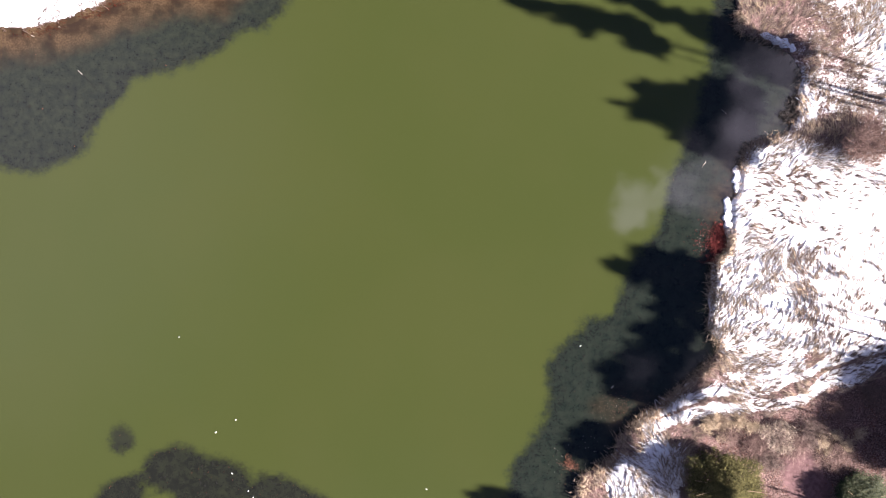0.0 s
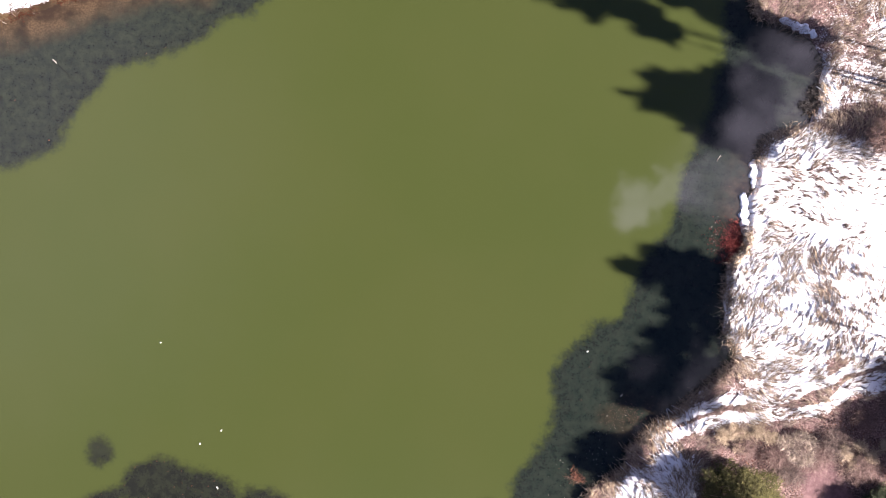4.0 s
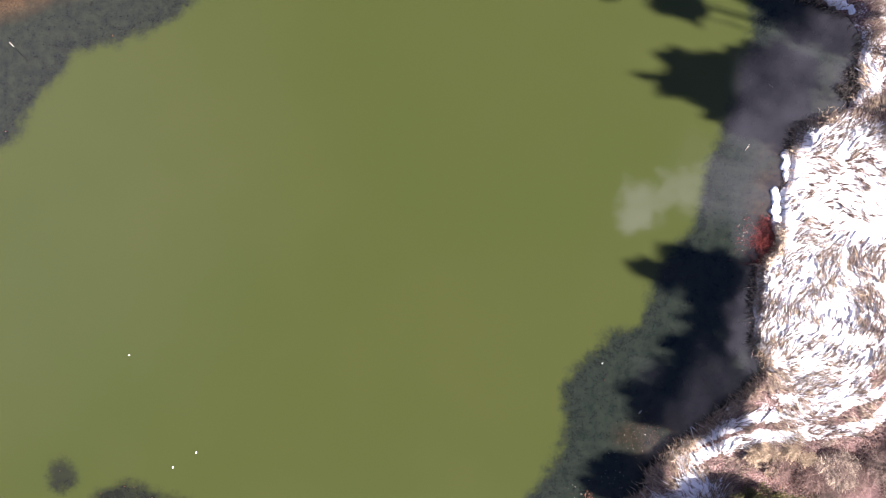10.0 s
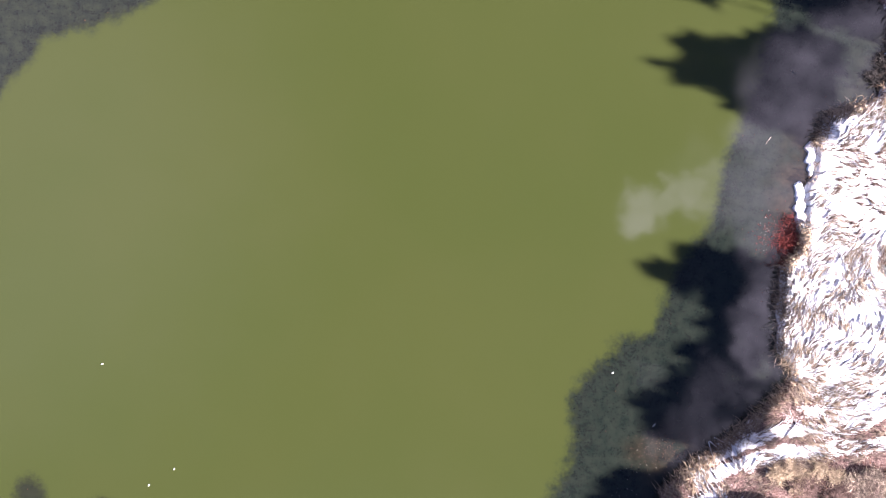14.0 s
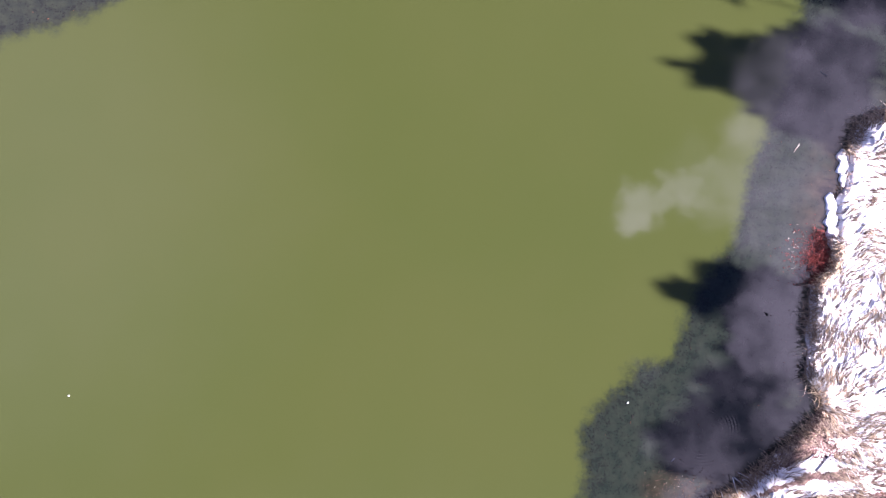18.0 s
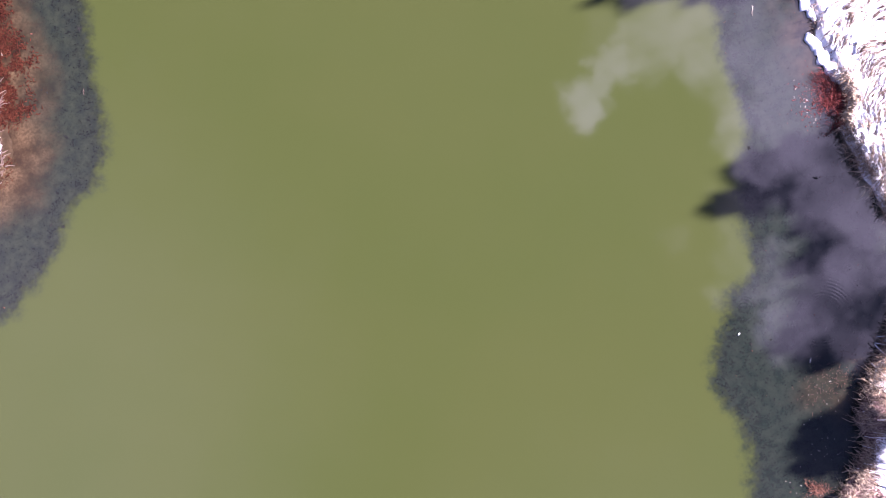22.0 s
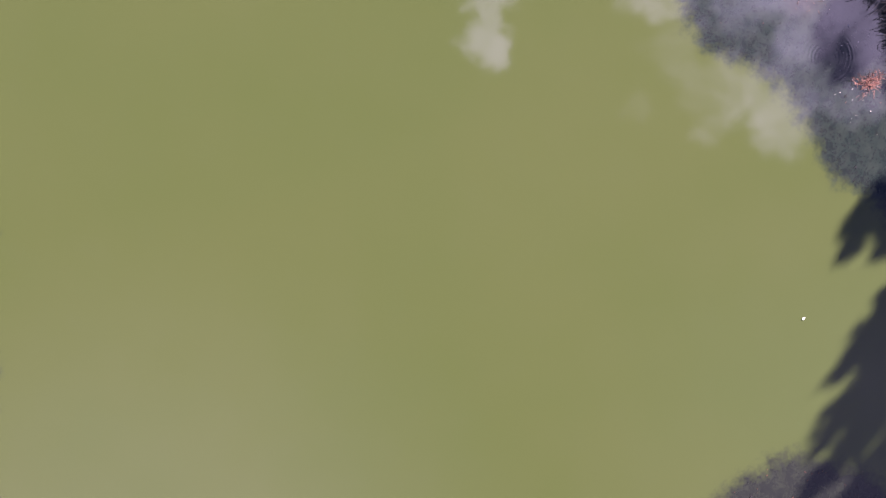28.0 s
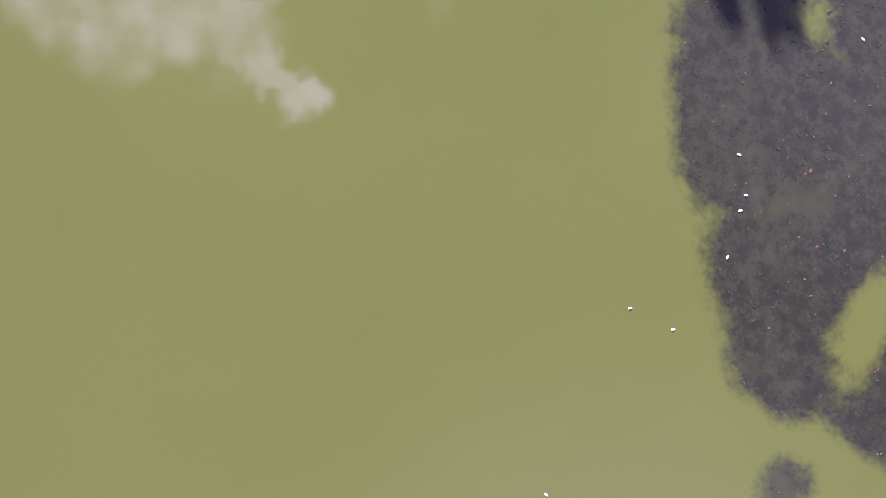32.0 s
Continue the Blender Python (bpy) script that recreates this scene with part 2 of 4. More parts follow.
def water_nodes(b, p):
    pos = b.n("ShaderNodeNewGeometry").outputs["Position"]

    def att(name):
        node = b.n("ShaderNodeAttribute")
        node.attribute_name = name
        return node.outputs["Fac"]

    fine, mid = b.noise(pos, 7.0, 5.0, 0.65), b.noise(pos, 1.6, 5.0, 0.65)
    sandy = b.mix(b.step(b.noise(pos, 0.7, 4.0), 0.35, 0.65), (0.0180, 0.0107, 0.0057), b.mix(b.step(fine, 0.35, 0.65), (0.0380, 0.0230, 0.0118), (0.0700, 0.0450, 0.0230)))
    # lake floor: silt with dead weed, tan or rusty shallows
    silt = b.mix(b.step(mid, 0.3, 0.7), (0.0069, 0.0104, 0.0083), (0.0134, 0.0176, 0.0132))
    silt = b.mix(att("pale"), silt, b.mix(b.step(mid, 0.3, 0.7), (0.0092, 0.0118, 0.0100), (0.0172, 0.0212, 0.0145)))
    silt = b.mix(att("dead"), silt, b.mix(b.step(mid, 0.3, 0.7), (0.0078, 0.0086, 0.0068), (0.0130, 0.0149, 0.0100)))
    # drifts of cloudy water that veil parts of the southern bed
    hazy = b.math("MULTIPLY", att("dead"), b.math("MULTIPLY", b.step(b.noise(pos, 0.42, 4.0, 0.6, 0.5), 0.50, 0.72), 0.55))
    # clumps of dark weed at several sizes, thickest along the rim of a bed
    rim = b.math("MULTIPLY", b.step(att("weed"), -0.3, 0.3), b.step(att("weed"), 1.9, 0.5))
    clump = b.math("ADD", b.math("ADD", b.math("MULTIPLY", b.noise(pos, 2.6, 3.0, 0.6, 0.6), 0.55), b.math("MULTIPLY", fine, 0.45)), b.math("MULTIPLY", rim, 0.07))
    silt = b.mix(b.math("MULTIPLY", b.step(clump, 0.47, 0.67), 0.58), silt, (0.0058, 0.0064, 0.0058))
    silt = b.mix(b.math("MULTIPLY", b.step(b.noise(pos, 9.0, 2.0, 0.5), 0.56, 0.74), 0.6), silt, (0.0054, 0.0056, 0.0054))
    mud = b.mix(b.step(mid, 0.3, 0.7), (0.0135, 0.0098, 0.0064), (0.0290, 0.0208, 0.0135))
    floor = b.mix(b.math("MULTIPLY", att("mud"), b.step(b.noise(pos, 0.6, 4.0), 0.3, 0.6)), silt, mud)
    floor = b.mix(hazy, floor, (0.0160, 0.0192, 0.0104))
    floor = b.mix(att("sand"), floor, sandy)
    # cloudy green water hides the floor with depth
    green = b.mix(b.step(b.noise(pos, 0.06, 3.0), 0.3, 0.7), (0.0294, 0.0380, 0.0102), (0.0321, 0.0392, 0.0113))
    ragged = b.math("SUBTRACT", b.math("ADD", b.math("MULTIPLY", b.noise(pos, 1.3, 5.0, 0.65), 0.6), b.math("MULTIPLY", b.noise(pos, 4.0, 4.0, 0.6), 0.4)), 0.5)
    thick = b.math("SUBTRACT", b.math("MULTIPLY", ragged, 2.2), att("weed"))
    wet = b.mix(b.step(thick, -0.60, 0.42), floor, green)
    b.put(p, "Base Color", wet)
    swell = b.noise(pos, 0.5, 1.0)
    # rings that spread from small disturbances: place, inner and outer reach
    rings = 0.0
    for rx, ry, r0, rr in ((15.9, -9.6, 1.2, 2.6), (11.5, -7.75, 0.0, 0.55), (12.55, -6.9, 0.2, 0.9), (10.95, -15.0, 0.3, 1.5), (17.4, 0.7, 0.3, 1.2)):
        gap = b.n("ShaderNodeVectorMath")
        gap.operation = "DISTANCE"
        b.put(gap, 0, pos)
        b.put(gap, 1, (rx, ry, 0.0))
        far = gap.outputs["Value"]
        band = b.math("MULTIPLY", b.step(far, rr, rr * 0.75), b.step(far, r0 - 0.1, r0 + 0.2))
        band = b.math("MULTIPLY", band, b.step(b.noise(pos, 0.55, 2.0), 0.40, 0.60))
        rings = b.math("ADD", rings, b.math("MULTIPLY", b.math("SINE", b.math("MULTIPLY", far, 35.0)), band))
    k = b.n("ShaderNodeBump", Height=swell, Strength=0.02, Distance=0.02)
    k2 = b.n("ShaderNodeBump", Height=b.math("MULTIPLY", rings, 0.00019), Strength=1.0, Distance=1.0, Normal=k.outputs[0])
    b.put(p, "Normal", k2.outputs[0])
    p.inputs["IOR"].default_value = 1.333


M_WATER = material("cloudy_lake_water", water_nodes, 0.03, 0.65)

# ---- plan ----
SHORE_EAST = [(22.5, 27), (24.1, 20), (24.3, 17.7), (26.6, 16.6), (28.6, 15.5), (29.3, 14.1), (29.1, 10.9), (28, 9.1), (25, 8.1), (24.4, 6.4),
              (24.3, 4.5), (23.7, 3.6), (23.6, 0), (22.3, -1.4), (22, -3.7), (21.9, -6.4), (22.9, -8.2), (21.1, -10.1), (19, -11.9),
              (16.3, -13.9), (14.7, -15.3), (14.2, -16.9), (11.7, -18.3), (11.3, -20.2)]
SHORE_SOUTH = [(9.5, -23), (4, -27), (-4, -31), (-14, -34), (-26, -33), (-38, -28), (-46, -15), (-45, 0), (-41, 10)]
SHORE_WEST = [(-37.5, 15.5), (-34.9, 17), (-32.2, 17.1), (-30, 17.8), (-27.3, 18.7), (-24.5, 20.2), (-21.7, 20.5), (-19.9, 20.7), (-18, 20.5),
              (-16.7, 21.5), (-16.3, 22.9), (-15.3, 24.5), (-14.6, 26.6), (-14, 30), (-9, 35), (5, 38), (17, 35)]
LAKE = np.array(SHORE_EAST + SHORE_SOUTH + SHORE_WEST)
WEED_EAST = np.array([(20.2, 8.2), (19, 5.9), (17.7, 1.8), (16.3, 0), (14.7, -2.8), (14.2, -5), (12.6, -5.5), (10.1, -7.5), (8.6, -9.4), (9.1, -11.6),
                      (8.4, -14.1), (6.8, -16.6), (5.8, -18.2), (5.6, -20), (4, -24), (20, -30), (34, -10), (34, 30), (22, 30), (22.3, 20), (21.5, 13)])
WEED_WEST = np.array([(-34.9, 6.3), (-32.2, 5.8), (-29.1, 6.8), (-27.7, 7.9), (-27.5, 9.2), (-25.2, 11.7), (-24.2, 13.3), (-20.9, 14), (-17.3, 15.5),
                      (-16.2, 16.9), (-13.9, 17.4), (-12.3, 18.6), (-11.2, 20.7), (-10.4, 23), (-9.3, 25.5), (-8.5, 29), (-20, 34), (-45, 25), (-46, 8), (-40, 6)])
WEED_SOUTH = np.array([(-6.9, -22), (-7.7, -20.8), (-9.9, -19.3), (-11.6, -18.4), (-13.4, -18), (-14.6, -18.4), (-16.4, -17), (-18.3, -16.5), (-21, -15.7),
                       (-23, -16.3), (-23.8, -17.6), (-25.6, -18.2), (-26.8, -19.1), (-29, -22), (-26, -32), (-12, -34), (-7, -30), (-6, -25)])
WOOD_FLOOR = np.array([(70, 3), (42, -6.9), (36.1, -9.4), (33, -10.8), (30.2, -11.8), (28, -12.8), (24.3, -13.4), (22.1, -14.1), (20.3, -15), (20, -16.5), (19.6, -20), (17, -26), (12, -34), (30, -60), (70, -50)])


def signed(px, py, poly):
    """Distance to a closed outline, positive inside."""
    best = np.full(px.shape, 1e9)
    inside = np.zeros(px.shape, bool)
    for (ax, ay), (bx, by) in zip(poly, np.roll(poly, -1, 0)):
        dx, dy = bx - ax, by - ay
        k = np.clip(((px - ax) * dx + (py - ay) * dy) / (dx * dx + dy * dy), 0, 1)
        best = np.minimum(best, np.hypot(px - ax - k * dx, py - ay - k * dy))
        if ay != by:
            inside ^= ((ay > py) != (by > py)) & (px < dx * (py - ay) / dy + ax)
    return np.where(inside, best, -best)


rng = np.random.default_rng(7)
_tables = [rng.random((256, 256)) for _ in range(3)]


def vnoise(x, y, scale, table=0):
    """Smooth value noise from 0 to 1 on arrays."""
    x, y = np.asarray(x) * scale + 500.3, np.asarray(y) * scale + 500.7
    i, j = np.floor(x).astype(int), np.floor(y).astype(int)
    fx, fy = x - i, y - j
    fx, fy = fx * fx * (3 - 2 * fx), fy * fy * (3 - 2 * fy)
    t = _tables[table]
    g = lambda a, b: t[a % 256, b % 256]
    return (g(i, j) * (1 - fx) + g(i + 1, j) * fx) * (1 - fy) + (g(i, j + 1) * (1 - fx) + g(i + 1, j + 1) * fx) * fy


def fbm(x, y, scale, octaves=4, table=0):
    return sum(vnoise(x, y, scale * 2 ** k, (table + k) % 3) / 2 ** k for k in range(octaves)) / sum(1 / 2 ** k for k in range(octaves))


def smooth(x, lo, hi):
    k = np.clip((x - lo) / (hi - lo), 0, 1)
    return k * k * (3 - 2 * k)


def weedness(x, y):
    """Signed distance into the weed beds, with ragged edges."""
    wob = (fbm(x, y, 0.5, 4) - 0.5) * 2.2
    south = signed(x, y, WEED_SOUTH)
    loose = (fbm(x, y, 0.55, 4, 2) - 0.5) * 3.2
    south = np.minimum(south, np.hypot((x + 21.7) + 0.45 * (y + 21.2), (y + 21.2) / 1.9) - 1.0 + loose * 0.4)
    south = np.minimum(south, np.hypot((x + 10.6) / 1.5, y + 25.6) - 0.6 + loose)
    south = np.minimum(south, 0.75 + 5.0 * np.maximum(0.66 - fbm(x, y, 0.33, 3, 1), 0.0))
    south = np.maximum(south, 1.05 - np.hypot(x + 25.4, (y + 15.5) / 1.1))
    return np.maximum(np.maximum(signed(x, y, WEED_EAST), signed(x, y, WEED_WEST)), south) + wob * 0.45


def height(x, y):
    """Height of the ground sheet: lake floor, bank and land; the water stands at 0."""
    wob = (fbm(x, y, 0.9, 3, 1) - 0.5) * 0.9
    d = signed(x, y, LAKE) + wob * 0.6
    wd = weedness(x, y)
    depth = np.minimum(1.1 - 0.5 * smooth(wd, -2.5, 2.5), 0.05 + 0.18 * np.maximum(d, 0))
    west = smooth(-x, 5, 10)
    bank = np.where(west > 0.5, 0.02 + 0.16 * np.minimum(-d, 4), 0.28 * smooth(-d, 0, 0.35) + 0.05 * np.minimum(np.maximum(-d, 0), 40))
    rough = (fbm(x, y, 0.7, 4, 2) - 0.5) * 0.22 * smooth(-d, 0.2, 2)
    z = np.where(d > 0, -depth, bank + rough)
    far = np.hypot(x, y)
    return z + smooth(far, 90, 600) * 14 * fbm(x, y, 0.006, 3), d, wd


# how the flattened reeds are combed (x, y, degrees), and how much reed shows through the snow (x, y, share)
COMB = [(28, -2.7, 93), (31.1, -3.6, 88), (33.9, -4.5, 80), (24.8, -4, 60), (23.4, -6.8, 30), (27, 1.9, 22), (30.2, 3.7, -5), (24.8, 5, 40), (23, -9, -40), (25.2, -9.5, -8),
        (28.9, -10.8, 8), (32.5, -9.5, 28), (31.1, -11.8, 45), (18.9, -12.7, 125), (20.8, -13.1, 30), (15.7, -15.4, 130), (12.5, -17.7, 140), (17, -17.7, 100), (29.3, 10.9, 95), (31.6, 11.8, 80),
        (29.8, 8.7, 40), (25.7, 7.8, 55), (28, 17.8, 60), (24.8, 18.2, 110), (31.6, 17.3, 45), (34.3, 14.6, 30), (33.4, 18.7, 70)]
REEDY = [(28, 17.8, .60), (24.8, 18.2, .65), (31.6, 17.3, .55), (33, 14.6, .5), (33.4, 18.7, .45), (35, 16, .3), (29.3, 10.9, .40), (31.6, 12, .45), (29.8, 8.7, .55), (31.5, 9.4, .70), (25.7, 7.8, .35)]
REEDY += [(27.5, 7, .38), (24.8, 5, .26), (27, 4, .09), (30, 3.7, .06), (33, 3, .02), (35, 0, .02), (31, 0, .06), (27, 1.9, .13), (24.8, 2, .32), (24.6, .5, .50), (26.5, -.8, .45), (29.5, -1.2, .32)]
REEDY += [(23.5, -3, .62), (25, -4, .50), (28, -3, .40), (31, -4, .15), (34, -4.5, .08), (24, -6.5, .55), (27, -6, .40), (30, -7, .22), (33, -7, .06), (35, -8, .06), (22.4, -9.0, .66), (24.2, -10.1, .48), (26.2, -10.8, .45), (25.2, -9.3, .42)]
REEDY += [(28.9, -10, .42), (27, -11.6, .40), (24.6, -12.2, .62), (21.5, -12.3, .60), (30.5, -9, .75), (33, -8.8, .50), (32.5, -10.5, .32), (30, -12.3, .35), (26, -12.7, .2), (20, -13, .35), (18, -13.2, .80)]
REEDY += [(18.5, -14.4, .62), (16.2, -15.6, .60), (20.8, -13.8, .60), (17.5, -14.5, .50), (15.5, -15.6, .75), (13, -17, .70), (12, -19, .85), (16.5, -17.5, .16), (17.5, -16, .25), (15, -18.5, .22), (18, -19, .30), (19.5, -14.5, .70), (40, 4, .02), (40, -5, .03), (40, 14, .3)]


# a trodden strip where the bare reed mat shows
TRAIL = [(17.2, -14.0), (19.4, -13.1), (22.0, -12.1), (24.8, -12.0), (27.5, -11.8), (29.2, -11.0), (31.0, -9.8), (33.4, -9.1), (35.7, -8.4), (40.0, -7.2)]


def blend(x, y, rows, power=2.0):
    """Weights with which each row counts at each place, by nearness."""
    q = np.array(rows, float)
    d = np.hypot(x[..., None] - q[:, 0], y[..., None] - q[:, 1]) + 0.25
    k = d ** -(2 * power)
    return k / k.sum(-1, keepdims=True), q[:, 2]


def heading(x, y):
    k, a = blend(x, y, COMB, 1.5)
    a = np.radians(a)
    return np.arctan2((k * np.sin(a)).sum(-1), (k * np.cos(a)).sum(-1)) + 2.2 * (fbm(x, y, 0.22, 2, 1) - 0.5) + 2.0 * (fbm(x, y, 0.8, 2, 2) - 0.5)


def reedy(x, y):
    k, share = blend(x, y, REEDY)
    out = (k * share).sum(-1) * (1 + 0.55 * smooth(y, -7.5, -9.5) + 0.62 * smooth(y, 7.0, 9.5))
    worn = np.full(np.shape(x), 9.0)
    for (ax, ay), (bx, by) in zip(TRAIL, TRAIL[1:]):
        u = np.clip(((x - ax) * (bx - ax) + (y - ay) * (by - ay)) / ((bx - ax) ** 2 + (by - ay) ** 2), 0, 1)
        worn = np.minimum(worn, np.hypot(x - ax - u * (bx - ax), y - ay - u * (by - ay)))
    worn = worn + 0.9 * (fbm(x, y, 0.5, 3, 1) - 0.5)
    out = out * (1 - 0.6 * smooth(worn, 1.3, 0.7) * smooth(worn, 0.2, 0.5))
    return np.maximum(out, 1.05 * smooth(worn, 0.50, 0.22))


def snow_cover(x, y, d):
    """How much of the land is under snow, 0 to 1."""
    wood = signed(x, y, WOOD_FLOOR) + (fbm(x, y, 0.5, 3) - 0.5) * 1.6
    s = 1.08 - 0.78 * np.clip(reedy(x, y), 0, 1)
    s = s * (1 - smooth(wood, -0.4, 0.8)) + 0.05 * smooth(wood, -0.4, 0.8)
    return np.where(x < -5, 0.95 * smooth(-d, 0.15, 0.95), s)


# ---- the large structure ----
def mesh_from(name, verts, faces, mat, kind="", label="", category="", parent=None, flat=True):
    me = bpy.data.meshes.new(name)
    verts, faces = np.asarray(verts, np.float32), np.asarray(faces, np.int32)
    me.vertices.add(len(verts))
    me.vertices.foreach_set("co", verts.ravel())
    n = faces.shape[1]
    me.loops.add(faces.size)
    me.loops.foreach_set("vertex_index", faces.ravel())
    me.polygons.add(len(faces))
    me.polygons.foreach_set("loop_start", np.arange(0, faces.size, n, dtype=np.int32))
    me.polygons.foreach_set("loop_total", np.full(len(faces), n, np.int32))
    me.update(calc_edges=True)
    me.validate()
    if not flat:
        me.polygons.foreach_set("use_smooth", np.ones(len(me.polygons), bool))
    me.materials.append(mat)
    ob = new(name, me)
    if parent:
        ob.parent = parent
    return tagged(ob, label, category, "", kind)


def axis(lo, hi, step, outer):
    core = np.arange(lo, hi + step / 2, step)
    ring = np.array([4, 10, 20, 36, 60, 100, 180, 320, 600, 1100, 2000.0]) * outer
    return np.concatenate([lo - ring[::-1], core, hi + ring])


gx, gy = axis(-47, 47, 0.24, 1.0), axis(-37, 40, 0.24, 1.0)
X, Y = np.meshgrid(gx, gy)
Zg, Dg, Wg = height(X, Y)
nx, ny = len(gx), len(gy)
ii, jj = np.meshgrid(np.arange(nx - 1), np.arange(ny - 1))
base = (jj * nx + ii).ravel()
ground = mesh_from("ground", np.stack([X, Y, Zg], -1).reshape(-1, 3), np.stack([base, base + 1, base + nx + 1, base + nx], 1), M_GROUND, "structure",
                   "snowy bank, bare soil and weedy silt floor of a shallow lake", "ground", flat=False)


def attribute(me, name, values):
    a = me.attributes.new(name, "FLOAT", "POINT")
    a.data.foreach_set("value", np.asarray(values, np.float32).ravel())


attribute(ground.data, "snow", snow_cover(X, Y, Dg))
def bare_soil(x, y):
    """A worn patch of pinkish soil on the wood floor, 0 to 1."""
    return smooth(1.0 - np.hypot((x - 29.3 + 0.4 * (y + 18)) / 2.3, (y + 18.6) / 3.0) + 0.7 * (fbm(x, y, 0.6, 3) - 0.5), 0.0, 0.35)


attribute(ground.data, "soil", bare_soil(X, Y))
attribute(ground.data, "sand", smooth(-X, 5, 9) * smooth(-Dg, 1.3, 0.4))

wx, wy = np.arange(-48, 36.01, 0.28), np.arange(-36, 40.01, 0.28)
XW, YW = np.meshgrid(wx, wy)
_, DW, WW = height(XW, YW)
nx, ny = len(wx), len(wy)
ii, jj = np.meshgrid(np.arange(nx - 1), np.arange(ny - 1))
base = (jj * nx + ii).ravel()
water = mesh_from("water", np.stack([XW, YW, np.zeros_like(XW)], -1).reshape(-1, 3), np.stack([base, base + 1, base + nx + 1, base + nx], 1), M_WATER, "structure",
                  "still lake water, cloudy green with dark weedy shallows", "water", flat=False)
attribute(water.data, "weed", np.clip(WW, -4, 4))
attribute(water.data, "mud", smooth(-DW, -2.8, -0.4) * smooth(XW, 0, 6) * (0.15 + 0.85 * smooth(YW, 0.5, 2.5) * (1 - 0.85 * smooth(YW, 7, 9))) + 0.55 * smooth(2.6 - np.hypot((XW - 15.2) / 1.3, YW + 13.0) + 2.4 * (fbm(XW, YW, 0.5, 3) - 0.5), 0, 1.8))
attribute(water.data, "pale", smooth(-XW, 2, 6) * smooth(YW, 0, 4))
attribute(water.data, "dead", smooth(-YW, 9, 14) * smooth(-XW, 0, 4))
attribute(water.data, "sand", smooth(-XW, 5, 9) * smooth(DW + 1.6 * (fbm(XW, YW, 0.35, 3, 1) - 0.5), 3.2, 0.3))


def ground_z(x, y):
    return height(np.atleast_1d(np.asarray(x, float)), np.atleast_1d(np.asarray(y, float)))[0]


# ---- plants as masses ----
def blades(x, y, z, angle, length, width, lift, bend, droop=0.0, segs=3):
    """Curved strips: start points, heading, length, width, height of the arch and sideways bend, as arrays."""
    n = len(x)
    vs = []
    for s in range(segs + 1):
        k = s / segs
        a = angle + bend * k
        px, py = x + np.cos(angle + bend * k * 0.5) * length * k, y + np.sin(angle + bend * k * 0.5) * length * k
        pz = z + lift * np.sin(math.pi * min(k * 0.75 + 0.08, 1)) - droop * k * k
        half = width * (1 - 0.8 * k) / 2
        vs.append(np.stack([px - np.sin(a) * half, py + np.cos(a) * half, pz], 1))
        vs.append(np.stack([px + np.sin(a) * half, py - np.cos(a) * half, pz + 0.004], 1))
    v = np.stack(vs, 1).reshape(-1, 3)
    b0 = np.arange(n) * (segs + 1) * 2
    f = np.concatenate([np.stack([b0 + 2 * s, b0 + 2 * s + 1, b0 + 2 * s + 3, b0 + 2 * s + 2], 1) for s in range(segs)])
    return v, f


def scatter(x0, x1, y0, y1, n):
    return rng.uniform(x0, x1, n), rng.uniform(y0, y1, n)


def bank_places(n, least, sharp):
    """Places on the eastern bank, the more the reedier it is, gathered in drifts."""
    x, y = scatter(10, 41, -22, 24, n)
    d = signed(x, y, LAKE) + (fbm(x, y, 0.9, 3, 1) - 0.5) * 0.54
    want = reedy(x, y) * (0.25 + 1.5 * smooth(fbm(x, y, 0.85, 3, 2), 0.5 - sharp, 0.5 + sharp))
    keep = (d < 0.0) & (signed(x, y, WOOD_FLOOR) < 0.5) & (want > least) & (rng.random(n) < want)
    return x[keep], y[keep], d[keep]


def tufts(name, n, per, mat, label, length, width, lift, loose=0.20, wide=0.075):
    """Flattened tufts: bundles of stalks that lie one way and arch a little off the snow."""
    cx, cy, d = bank_places(n, 0.05, 0.16)
    k = len(cx) * per
    ang = np.repeat(heading(cx, cy) + rng.normal(0, loose, len(cx)), per)
    size = np.repeat(rng.uniform(0.55, 1.15, len(cx)), per)
    side, back = rng.normal(0, wide, k) * size, rng.uniform(-0.25, 0.12, k)
    x, y = np.repeat(cx, per) - np.sin(ang) * side + np.cos(ang) * back, np.repeat(cy, per) + np.cos(ang) * side + np.sin(ang) * back
    v, f = blades(x, y, ground_z(x, y) + 0.01, ang + rng.normal(0, 0.13, k) + side * 1.2, rng.uniform(*length, k) * size, rng.uniform(*width, k), rng.uniform(*lift, k) * size, np.repeat(rng.normal(0, 0.45, len(cx)), per) + rng.normal(0, 0.2, k))
    return mesh_from(name, v, f, mat, "stuff", label, "reeds")


tufts("reed_bed", 26000, 6, M_REED, "flattened straw-coloured dead reeds half buried in snow", (0.22, 0.66), (0.012, 0.028), (0.04, 0.18), 0.26, 0.040)
tufts("reed_bed", 26000, 5, M_REED_DARK, "dark brown matted reeds lying between streaks of snow", (0.20, 0.66), (0.013, 0.032), (0.02, 0.12), 0.26, 0.032)
tufts("reed_bed", 10000, 6, M_STRAW, "pale golden reeds arching over the snow", (0.25, 0.70), (0.014, 0.032), (0.10, 0.28), 0.35, 0.045)


